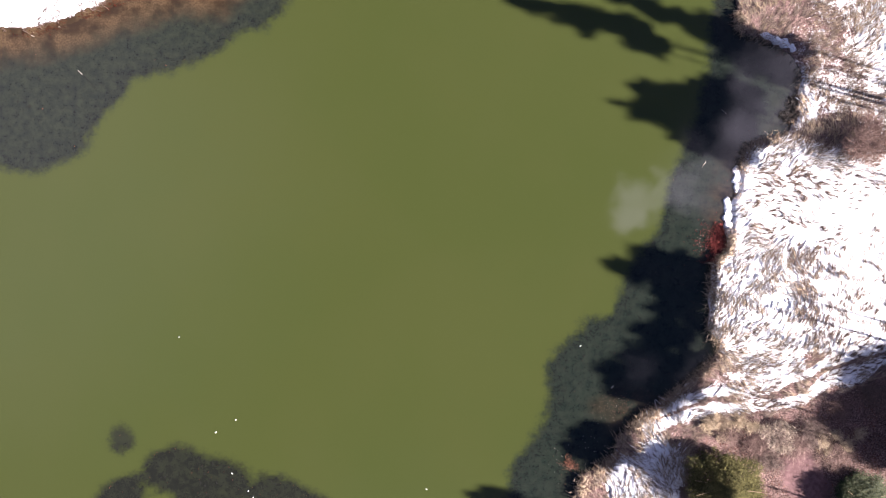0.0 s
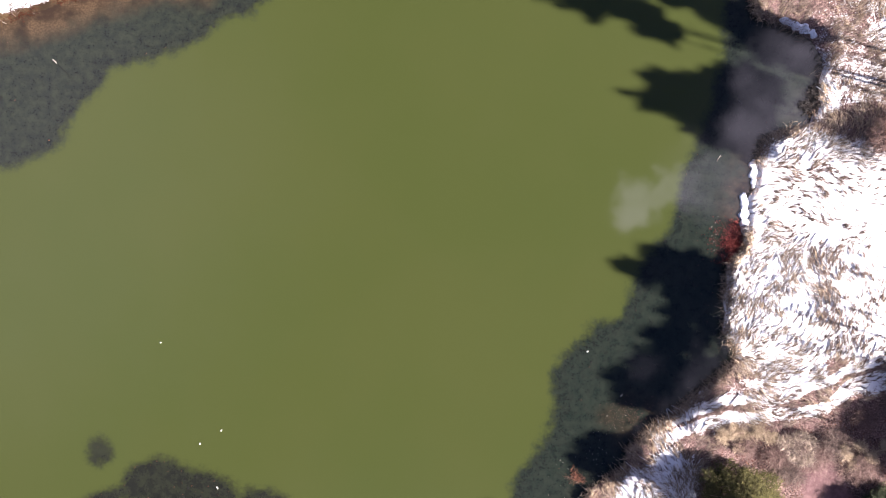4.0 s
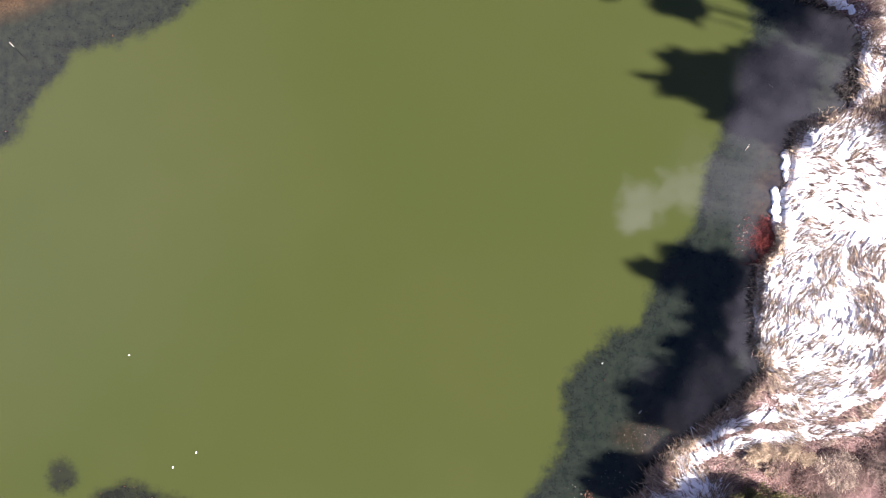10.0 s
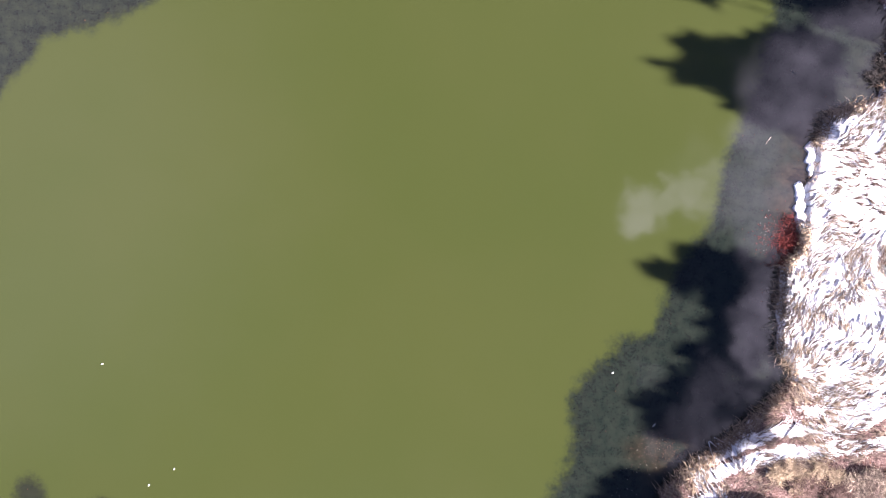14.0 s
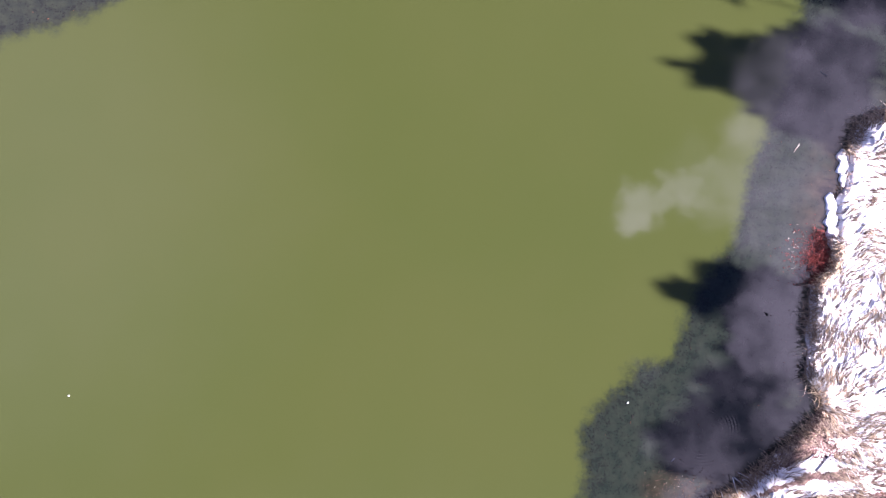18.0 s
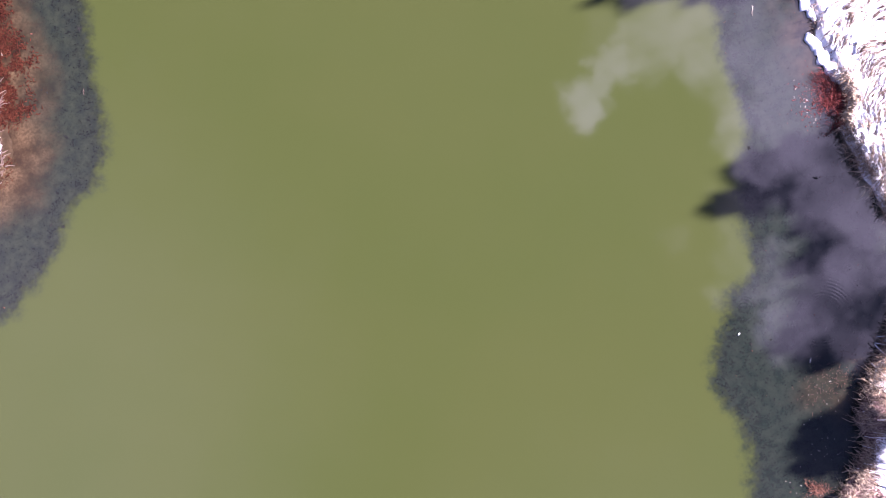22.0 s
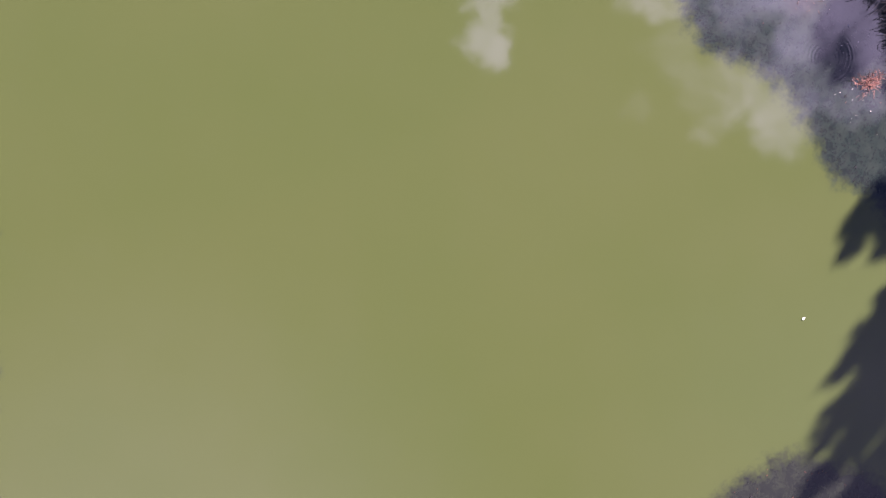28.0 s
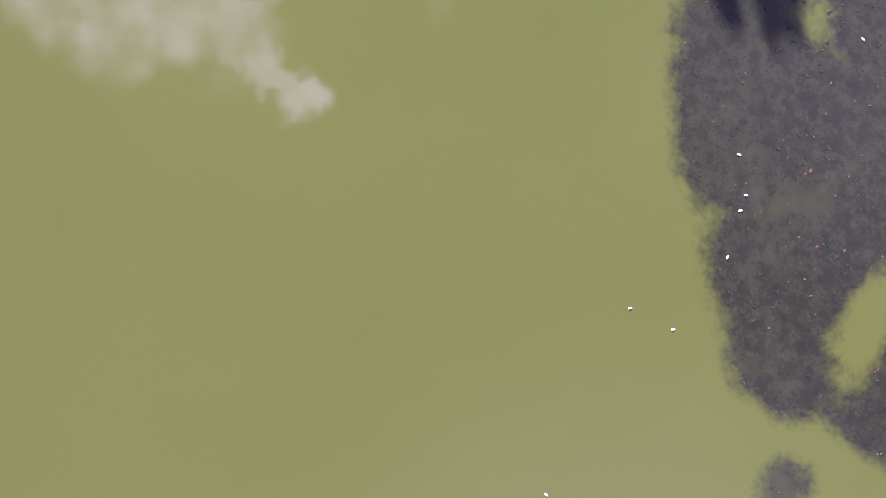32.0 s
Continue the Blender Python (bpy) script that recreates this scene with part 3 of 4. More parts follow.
def snow_streaks(n, label):
    """Long low ridges of snow caught between the combed reeds."""
    cx, cy, d = bank_places(n, 0.16, 0.3)
    keep = (d < -0.25) & (reedy(cx, cy) < 0.72) & (signed(cx, cy, WOOD_FLOOR) < -0.2)
    cx, cy = cx[keep], cy[keep]
    k = len(cx)
    ang, L, W = heading(cx, cy) + rng.normal(0, 0.2, k), rng.uniform(0.2, 0.75, k) * np.where(rng.random(k) < 0.35 * smooth(cy, -7.5, -9.0), 2.2, 1.0), rng.uniform(0.008, 0.028, k)
    bend, H = rng.normal(0, 0.45, k), rng.uniform(0.04, 0.12, k)
    z = ground_z(cx, cy)
    rings = []
    for s in np.linspace(0, 1, 6):
        a = ang + bend * s
        px, py = cx + np.cos(ang + bend * s * 0.5) * L * s, cy + np.sin(ang + bend * s * 0.5) * L * s
        half = W * (math.sin(math.pi * (0.06 + 0.88 * s)) ** 0.6) * rng.uniform(0.75, 1.2, k)
        for side, top in ((-1, 0), (-0.5, 0.85), (0.5, 0.85), (1, 0)):
            rings.append(np.stack([px - np.sin(a) * half * side, py + np.cos(a) * half * side, z - 0.03 + (H + 0.03) * top], 1))
    v = np.stack(rings, 1).reshape(-1, 3)
    b0 = np.arange(k) * 24
    f = np.concatenate([np.stack([b0 + r * 4 + c, b0 + r * 4 + c + 1, b0 + r * 4 + c + 5, b0 + r * 4 + c + 4], 1) for r in range(5) for c in range(3)])
    return mesh_from("snow_streaks", v, f, M_SNOW, "stuff", label, "snow", flat=False)


snow_streaks(34000, "wind-combed ridges of snow lying between dead reeds")


def stubble(n):
    """Short dark tufts that stand singly out of the snow field."""
    x, y = scatter(13, 40, -20, 14, n)
    d, share = signed(x, y, LAKE), reedy(x, y)
    keep = (d < -1.2) & (share < 0.34) & (signed(x, y, WOOD_FLOOR) < 0.2) & (rng.random(n) < (0.14 + share * 2.4) * smooth(fbm(x, y, 0.5, 3, 1), 0.32, 0.60))
    per = 6
    x, y = np.repeat(x[keep], per), np.repeat(y[keep], per)
    k = len(x)
    turn = heading(x, y) + np.repeat(rng.normal(0, 0.3, k // per), per)
    along_it = rng.uniform(0, 0.35, k)
    x, y = x + np.cos(turn) * along_it + rng.normal(0, 0.03, k), y + np.sin(turn) * along_it + rng.normal(0, 0.03, k)
    v, f = blades(x, y, ground_z(x, y) + 0.01, turn + rng.normal(0, 0.2, k), rng.uniform(0.2, 0.6, k), rng.uniform(0.03, 0.07, k), rng.uniform(0.05, 0.18, k), rng.normal(0, 0.4, k), 0.0, 2)
    return mesh_from("reed_stubble", v, f, M_REED_DARK, "stuff", "dark broken reed stalks poking through the snow field", "reeds")


stubble(13000)


def floor_litter(n, mat, label, size, width):
    """Twigs, needles and leaves strewn over the bare wood floor."""
    x, y = scatter(18, 40, -24, -9, n)
    keep = rng.random(n) < smooth(signed(x, y, WOOD_FLOOR), -0.6, 0.6) * smooth(fbm(x, y, 0.8, 3, 1), 0.28, 0.60) * (1 - 0.93 * bare_soil(x, y))
    x, y = x[keep], y[keep]
    k = len(x)
    v, f = blades(x, y, ground_z(x, y) + 0.01, rng.uniform(0, 6.3, k), rng.uniform(*size, k), rng.uniform(*width, k), rng.uniform(0.01, 0.12, k), rng.normal(0, 0.5, k), 0.0, 2)
    return mesh_from("floor_litter", v, f, mat, "stuff", label, "litter")


floor_litter(16000, M_TWIG, "brown twigs and dead stems strewn on bare soil", (0.15, 0.6), (0.012, 0.035))
floor_litter(9000, M_LEAF, "reddish fallen leaves strewn on bare soil", (0.06, 0.16), (0.04, 0.09))
floor_litter(6000, M_REED_DARK, "dark dead grass lying on bare soil", (0.2, 0.5), (0.015, 0.04))


def along(points, step):
    """Points, outward turn and distance walked along an open line."""
    p = np.array(points, float)
    out = []
    for a, b in zip(p, p[1:]):
        n = max(1, int(np.hypot(*(b - a)) / step))
        for i in range(n):
            out.append((*(a + (b - a) * (i / n)), math.atan2(b[1] - a[1], b[0] - a[0])))
    return np.array(out)


def shore_fringe(name, line, step, turn, per, mat, label, length, lift):
    """Reeds that lean out over the water's edge."""
    e = along(line, step)
    bay = smooth(e[:, 0], 26.0, 27.0) * smooth(e[:, 1], 9.2, 10.2)
    e = e[rng.random(len(e)) < smooth(fbm(e[:, 0], e[:, 1], 0.55, 2, 2), 0.30, 0.58) * (1 - 0.8 * bay)]
    k = len(e) * per
    x, y = np.repeat(e[:, 0], per) + rng.normal(0, 0.22, k), np.repeat(e[:, 1], per) + rng.normal(0, 0.22, k)
    ang = np.repeat(e[:, 2] + turn + rng.normal(0, 0.35, len(e)), per) + rng.normal(0, 0.45, k)
    x, y = x - np.cos(ang) * 0.25, y - np.sin(ang) * 0.25
    v, f = blades(x, y, np.maximum(ground_z(x, y), 0.0), ang, rng.uniform(*length, k), rng.uniform(0.02, 0.05, k), rng.uniform(*lift, k), rng.normal(0, 0.5, k), 0.05)
    return mesh_from(name, v, f, mat, "stuff", label, "reeds")


shore_fringe("shore_reeds", SHORE_EAST, 0.16, -math.pi / 2, 9, M_REED_WET, "dark brown reeds hanging over the edge of the lake", (0.2, 0.62), (0.15, 0.5))
shore_fringe("shore_reeds", SHORE_EAST, 0.16, -math.pi / 2, 7, M_REED, "straw-coloured reeds leaning over the edge of the lake", (0.2, 0.62), (0.25, 0.6))
shore_fringe("shore_reeds", SHORE_EAST, 0.14, -math.pi / 2, 8, M_STRAW, "golden dry reeds leaning over the edge of the lake", (0.25, 0.75), (0.3, 0.6))
shore_fringe("bank_litter", SHORE_WEST[:14], 0.12, -math.pi / 2 + 0.9, 6, M_RUST, "dark red stalks and leaves washed up along a sandy bank", (0.1, 0.35), (0.01, 0.06))
shore_fringe("bank_litter", SHORE_WEST[:14], 1.8, -math.pi / 2 + 1.2, 2, M_BIRCH, "bleached sticks washed up along a sandy bank", (0.2, 0.55), (0.02, 0.06))


def bank_stalks(n):
    """Loose stalks lying on the snow of the western bank."""
    x, y = scatter(-46, -12, 14, 32, n)
    d = signed(x, y, LAKE)
    keep = (d < -0.3) & (rng.random(n) < 0.9 * smooth(d, -2.2, -0.4) + 0.12 * smooth(fbm(x, y, 0.5, 3), 0.4, 0.6))
    x, y = np.repeat(x[keep], 3), np.repeat(y[keep], 3)
    k = len(x)
    v, f = blades(x + rng.normal(0, 0.1, k), y + rng.normal(0, 0.1, k), ground_z(x, y) + 0.03, rng.normal(0.5, 0.7, k), rng.uniform(0.2, 0.8, k), rng.uniform(0.04, 0.09, k), rng.uniform(0.04, 0.14, k), rng.normal(0, 0.4, k), 0.0, 2)
    return mesh_from("bank_stalks", v, f, M_REED_DARK, "stuff", "brown stalks lying on the snow of a low bank", "reeds")


bank_stalks(2600)


def water_weed(name, n, mat, label, size, patch):
    """Bunches of dead weed under the water."""
    cx, cy = scatter(-46, 30, -33, 34, n)
    d, wd = signed(cx, cy, LAKE), weedness(cx, cy)
    keep = (d > 0.5) & (wd > 0.12) & (rng.random(n) < smooth(fbm(cx, cy, 0.55, 3, 1), *patch) * (0.45 + 0.55 * smooth(1.8 - wd, 0, 1.4))) & ((cx > 0) | (cy < 0) | ((d > 1.6) & (rng.random(n) < 0.35))) & ((cx < 0) | ((d > 2.2) & (cy < 3) & (rng.random(n) < 0.12)))
    cx, cy = cx[keep], cy[keep]
    per = 7
    k = len(cx) * per
    x, y = np.repeat(cx, per), np.repeat(cy, per)
    ang = rng.uniform(0, 2 * math.pi, k)
    L = np.repeat(size[0] + (size[1] - size[0]) * rng.random(len(cx)) ** 3, per) * rng.uniform(0.6, 1.3, k)
    z = np.full(k, 0.003)
    v, f = blades(x, y, z, ang, L, L * 0.55, rng.uniform(0.002, 0.018, k), rng.normal(0, 0.8, k), 0.0, 2)
    return mesh_from(name, v, f, mat, "stuff", label, "water weed")


water_weed("water_weed", 20000, M_WEED, "dark purplish bunches of dead weed breaking the surface", (0.03, 0.17), (0.36, 0.62))
water_weed("water_weed", 2500, M_LEAF, "rusty tips of weed at the surface", (0.03, 0.08), (0.42, 0.6))


def floating_bits(name, n, box, mat, label, size, test, width=(0.015, 0.035)):
    x, y = scatter(*box, n)
    keep = test(x, y)
    x, y = x[keep], y[keep]
    k = len(x)
    v, f = blades(x, y, np.full(k, 0.006), rng.uniform(0, 6.3, k), rng.uniform(*size, k), rng.uniform(*width, k), rng.uniform(0.005, 0.03, k), rng.normal(0, 0.6, k), 0.0, 2)
    return mesh_from(name, v, f, mat, "stuff", label, "leaves")


def red_litter(n):
    """Rust-red leaves and stems on the western shallows."""
    x, y = scatter(-18, -11, 22, 31, n)
    d = signed(x, y, LAKE)
    near = smooth(2.0 + 1.6 * (fbm(x, y, 0.6, 3) - 0.5) - d, 0, 1.6) * smooth(d, -0.9, -0.2) * smooth(y + 2.4 * (fbm(x, y, 0.7, 3, 1) - 0.5), 22.2, 24.2)
    keep = rng.random(n) < near * smooth(fbm(x, y, 1.4, 3, 2), 0.30, 0.62)
    x, y = x[keep], y[keep]
    k = len(x)
    v, f = blades(x, y, np.maximum(ground_z(x, y), -0.01) + 0.01, rng.uniform(0, 6.3, k), rng.uniform(0.08, 0.3, k), rng.uniform(0.03, 0.07, k), rng.uniform(0.01, 0.07, k), rng.normal(0, 0.6, k), 0.0, 2)
    return mesh_from("red_litter", v, f, M_RUST, "stuff", "rust-red leaves and stems along the western shallows", "leaves")


red_litter(26000)
floating_bits("floating_leaves", 420, (-28, -7, -31, -15), M_LEAF, "small reddish leaves and twigs floating over weed", (0.05, 0.13), lambda x, y: weedness(x, y) > 0.1)
floating_bits("floating_leaves", 500, (8, 28, -20, 14), M_LEAF, "small reddish leaves and twigs floating by the bank", (0.05, 0.14), lambda x, y: (weedness(x, y) > 0.4) & (signed(x, y, LAKE) > 0.2) & (rng.random(len(x)) < 0.15 + 0.85 * smooth(3 - signed(x, y, LAKE), 0, 2)))
floating_bits("floating_straw", 800, (18.5, 24.0, -2.5, 4.0), M_BIRCH, "pale straw bits floating beside a red shrub", (0.04, 0.13), lambda x, y: (signed(x, y, LAKE) > 0.1) & (rng.random(len(x)) < 0.8 * np.exp(-((x - 22.3) / 0.9) ** 2 - ((y - 0.8) / 1.0) ** 2)))
floating_bits("red_bits", 3600, (19.0, 24.0, -2.5, 4.0), M_RED, "red twigs and leaves adrift round a red shrub", (0.04, 0.12), lambda x, y: (signed(x, y, LAKE) > 0.05) & (rng.random(len(x)) < 0.7 * np.exp(-((x - 22.0) / 0.9) ** 2 - ((y - 0.5) / 1.2) ** 2)), (0.03, 0.06))
floating_bits("drifted_stalks", 2200, (11.5, 18.5, -15.5, -10.5), M_DRIFT, "rust-brown stalks drifted against the bank", (0.05, 0.20), lambda x, y: (signed(x, y, LAKE) > 0.1) & (rng.random(len(x)) < 0.8 * np.exp(-((x - 15.2) / 1.7) ** 2 - ((y + 12.9) / 1.1) ** 2)), (0.014, 0.03))
floating_bits("floating_straw", 120, (8.5, 15, -19, -12), M_BIRCH, "pale straw bits floating near the reeds", (0.03, 0.10), lambda x, y: (signed(x, y, LAKE) > 0.05) & (signed(x, y, LAKE) < 3.2))


# ---- things ----
def part(name, verts, faces, mat, parent, label="", flat=True):
    ob = mesh_from(name, verts, faces, mat, parent=parent, flat=flat)
    return tagged(ob, label)


def thing(name, x, y, z, label, category, group=""):
    ob = new(name)
    ob.location = (x, y, z)
    ob.empty_display_size = 0.3
    return tagged(ob, label, category, group)


def tube(path, radii, sides=7):
    """A tapered tube along a path of points."""
    path = np.asarray(path, float)
    v, f = [], []
    n = len(path)
    for i in range(n):
        a = path[min(i + 1, n - 1)] - path[max(i - 1, 0)]
        a = a / (np.linalg.norm(a) + 1e-9)
        side = np.cross(a, (0, 0, 1) if abs(a[2]) < 0.9 else (1, 0, 0))
        side = side / np.linalg.norm(side)
        over = np.cross(a, side)
        for s in range(sides):
            q = 2 * math.pi * s / sides
            v.append(path[i] + radii[i] * (math.cos(q) * side + math.sin(q) * over))
    for i in range(n - 1):
        for s in range(sides):
            t = (s + 1) % sides
            f.append((i * sides + s, i * sides + t, (i + 1) * sides + t, (i + 1) * sides + s))
    v += [path[0], path[-1]]
    for s in range(sides):
        t = (s + 1) % sides
        f.append((s, n * sides, n * sides, t))
        f.append(((n - 1) * sides + s, (n - 1) * sides + t, n * sides + 1, n * sides + 1))
    tri = [q for q in f if len(set(q)) == 4]
    for q in f:
        if len(set(q)) == 3:
            k = list(dict.fromkeys(q))
            tri.append((k[0], k[1], k[2], k[2]))
    good = [q for q in tri if len(set(q)) == 4]
    return np.array(v), np.array(good)


def pine_crown(h, low, r, r2):
    """Boughs that sweep up at the ends, with upright tufts of needles, open between."""
    cols = [[] for _ in range(9)]

    def add(*row):
        for c, q in zip(cols, row):
            c.append(q)

    for i in range(int(26 + 6 * (h - low))):
        k = r2.random() ** 1.15
        z = low + (h - low - 0.7) * k
        a, L = r2.uniform(0, 2 * math.pi), 0.28 + r * (1 - k) ** 0.55 * r2.uniform(0.42, 1.22)
        rise = r2.uniform(-0.05, 0.35) * L
        add(0.0, 0.0, z, a, L, 0.12, 0.03, 0.0, -rise)
        for t in np.arange(0.25, 1.02, 0.24 / max(L, 0.4)):
            for j in range(18 if t < 0.5 and k < 0.7 else 8):
                s = 0.55 * (1 - 0.3 * t)
                add(math.cos(a) * L * t + r2.normal(0, 0.13), math.sin(a) * L * t + r2.normal(0, 0.13), z + rise * t * t + r2.normal(0, 0.10) - 0.12,
                    r2.uniform(0, 6.3), 0.14 * r2.uniform(0.5, 1.6), 0.21 * r2.uniform(0.6, 1.4), s * r2.uniform(0.5, 1.6), 0.3, 0.0)
    return blades(*(np.array(q) for q in cols), 2)


def pine(h, low, r, seed, label):
    r2 = np.random.default_rng(seed)
    ob = thing("pine", 0, 0, 0, label, "tree", "trees on the bank")
    lean = r2.normal(0, 0.12, 2)
    v, f = tube([(lean[0] * t, lean[1] * t, -0.3 + (h + 0.1) * t) for t in np.linspace(0, 1, 9)], [0.0065 * h * (1 - 0.90 * t) + 0.01 for t in np.linspace(0, 1, 9)])
    trunk = part("trunk", v, f, M_BARK, ob, flat=False)
    v, f = pine_crown(h, low, r, r2)
    part("crown", v, f, M_SPRUCE, ob)
    for i in range(6):
        a, z0, L = r2.uniform(0, 6.3), low * r2.uniform(0.55, 1.0), r2.uniform(0.4, 1.1)
        v, f = tube([(math.cos(a) * L * t, math.sin(a) * L * t, z0 - 0.18 * L * t * t) for t in (0, 0.5, 1)], [0.03, 0.02, 0.008], 5)
        part("dead_branch", v, f, M_TWIG, trunk)
    return ob


def round_pine(h, r, seed, label, mat=M_NEEDLE):
    """A bushy conifer with a domed crown of many small sprays."""
    r2 = np.random.default_rng(seed)
    ob = thing("conifer", 0, 0, 0, label, "tree", "trees on the bank")
    v, f = tube([(0.1 * math.sin(3 * t), 0.08 * t, -0.3 + h * 0.9 * t) for t in np.linspace(0, 1, 7)], [0.15 * (1 - 0.8 * t) + 0.02 for t in np.linspace(0, 1, 7)])
    trunk = part("trunk", v, f, M_BARK, ob, flat=False)
    n = 600
    a, q = r2.uniform(0, 2 * math.pi, n), np.arccos(r2.uniform(-0.35, 1, n))
    lump = 0.82 + 0.3 * np.array([noise.noise((math.cos(p) * 1.6, math.sin(p) * 1.6, t * 1.4 + seed)) for p, t in zip(a, q)])
    rr = lump * r2.uniform(0.62, 1.08, n)
    cx, cy, cz = r * rr * np.sin(q) * np.cos(a), r * rr * np.sin(q) * np.sin(a), h * 0.36 + h * 0.62 * rr * np.cos(q)
    taper = np.clip((1.04 - cz / h) / 0.66, 0.28, 1.0) ** 0.8
    cx, cy = cx * taper, cy * taper
    per = 34
    k = n * per
    x, y, z = (np.repeat(c, per) + r2.normal(0, 0.19, k) for c in (cx, cy, cz))
    v, f = blades(x, y, z, r2.uniform(0, 6.3, k), r2.uniform(0.10, 0.30, k), r2.uniform(0.03, 0.07, k), r2.uniform(-0.02, 0.16, k), r2.normal(0, 0.5, k), 0.03, 2)
    part("crown", v, f, mat, ob)
    for i in range(9):
        b = 2 * math.pi * i / 9 + r2.normal(0, 0.2)
        z0 = h * r2.uniform(0.2, 0.6)
        v, f = tube([(0, 0, z0), (math.cos(b) * r * 0.45, math.sin(b) * r * 0.45, z0 + 0.25), (math.cos(b) * r * 0.8, math.sin(b) * r * 0.8, z0 + 0.55)], [0.06, 0.035, 0.012], 5)
        part("limb", v, f, M_BARK, trunk)
    return ob


# tall trees behind the bank, by where the tip of each one's shadow falls: x, y, height, length and half breadth of the crown
TALL = [(4.7, 20.4, 20.0, 5.0, 1.0), (8.3, 19.8, 19.0, 5.6, 1.05), (12.7, 20.7, 18.0, 6.5, 1.0), (14.8, 16.9, 17.0, 1.8, 0.8), (20.1, 17.5, 15.5, 4.9, 1.6), (22.7, 17.0, 14.0, 2.9, 1.8), (23.8, 15.4, 13.6, 2.1, 1.5), (9.8, -15.4, 13.0, 2.6, 1.6), (10.6, -14.5, 13.4, 2.2, 1.2),
        (15.4, 13.3, 17.5, 5.2, 1.4), (13.8, 12.1, 17.0, 6.5, 2.1), (18.1, 10.3, 15.6, 3.2, 1.8), (19.7, 13.5, 15.0, 3.4, 1.3), (13.1, -0.9, 15.6, 4.6, 1.8), (15.1, 0.0, 15.0, 3.6, 1.1),
        (17.7, -4.1, 14.0, 1.8, 1.7), (15.3, -6.1, 14.6, 2.9, 1.6), (12.5, -9.6, 15.0, 3.6, 2.3), (14.2, -8.6, 14.4, 3.0, 2.0), (15.3, -10.8, 14.0, 1.8, 1.5), (2.2, -19.5, 13.5, 5.0, 1.5),
        (2.7, -21.0, 13.0, 5.0, 1.1), (-3.4, -21.8, 15.5, 5.6, 0.92), (-5.3, -22.4, 16.0, 6.6, 0.86), (-7.1, -22.3, 16.5, 7.6, 0.98), (-9.3, -22.9, 17.0, 8.6, 0.98), (-11.1, -23.9, 17.5, 9.0, 0.98),
        # southern trees of 18 m and more: unseen second row, added to deepen shadows
        (-10.8, -24.9, 17.2, 9.0, 0.86), (-9.7, -25.8, 17.0, 8.0, 0.98), (-8.2, -27.4, 17.0, 8.0, 1.2), (-7.5, -23.5, 18.5, 7.0, 1.1), (-5.5, -23.6, 18.0, 7.0, 1.2), (-2.5, -23.1, 18.0, 7.0, 1.2),
        (-8.7, -25.6, 19.0, 7.0, 1.1), (-6.6, -26.0, 18.6, 6.0, 1.4), (-3.0, -24.6, 18.4, 6.0, 1.5), (4.3, -20.6, 15.5, 5.0, 1.2)]
THROW = 1 / math.tan(radians(SUN_ELEV))
for i, (sx, sy, th, crown_len, crown_r) in enumerate(TALL):
    tx, ty, rise = sx, sy, 0.0
    for again in range(3):
        tx, ty = (sx + THROW * (th + rise) * math.cos(radians(SUN_AZ)), sy + THROW * (th + rise) * math.sin(radians(SUN_AZ)))
        rise = float(ground_z(tx, ty)[0])
    tree = pine(th, th - crown_len, crown_r, 100 + i, f"{'tall' if th > 16 else 'slim'} dark pine with a high {'broad' if crown_r > 1.5 else 'narrow'} crown behind the bank")
    tree.location = (tx, ty, float(ground_z(tx, ty)[0]))

bushy = round_pine(3.4, 3.4, 5, "bushy yellow-green conifer beside the snowy reeds")
bushy.location = (22.6, -18.6, float(ground_z(22.6, -18.6)[0]))
# enlarged copies out of view, added to throw shade on the wood floor
for px, py, k, turn in ((40.4, -15.4, 1.5, 2.6), (43.0, -12.6, 1.6, 0.9)):
    copy_thing(bushy, Matrix.Identity(4)).matrix_basis = Matrix.Translation((px, py, float(ground_z(px, py)[0]))) @ Matrix.Rotation(turn, 4, "Z") @ Matrix.Scale(k, 4)
pine_dark = round_pine(1.9, 2.4, 11, "dark bushy conifer in the shade of taller trees", M_SPRUCE)
pine_dark.location = (33.4, -19.9, float(ground_z(33.4, -19.9)[0]))


def shrub(name, x, y, r, h, n, mat, label, seed, thick=0.02, category="shrub"):
    """A dense clump of fine bare stems rising and spreading from one root."""
    r2 = np.random.default_rng(seed)
    z0 = max(float(ground_z(x, y)[0]), -0.15)
    ob = thing(name, x, y, z0, label, category)
    for nm, count, l0, l1 in (("stem_clump", n // 3, 0.7, 1.1), ("twig_clump", n, 0.25, 0.5)):
        a = r2.uniform(0, 6.3, count)
        heads = r2.normal(0, 0.45, (7, 2)) * r
        pick = r2.integers(0, 7, count)
        root = r * (0.15 if nm == "stem_clump" else 0.42) * np.sqrt(r2.random(count))
        ra = r2.uniform(0, 6.3, count)
        px, py = np.cos(ra) * root + heads[pick, 0] * 0.7, np.sin(ra) * root + heads[pick, 1] * 0.7
        pz = np.zeros(count) if nm == "stem_clump" else h * r2.uniform(0.05, 0.8, count)
        L = r * r2.uniform(l0, l1, count)
        v, f = blades(px, py, pz, a, L, np.full(count, thick), h * r2.uniform(0.2, 0.9, count) * (1 if nm == "stem_clump" else 0.35), r2.normal(0, 0.6, count), -h * 0.2)
        part(nm, v, f, mat, ob)
    return ob


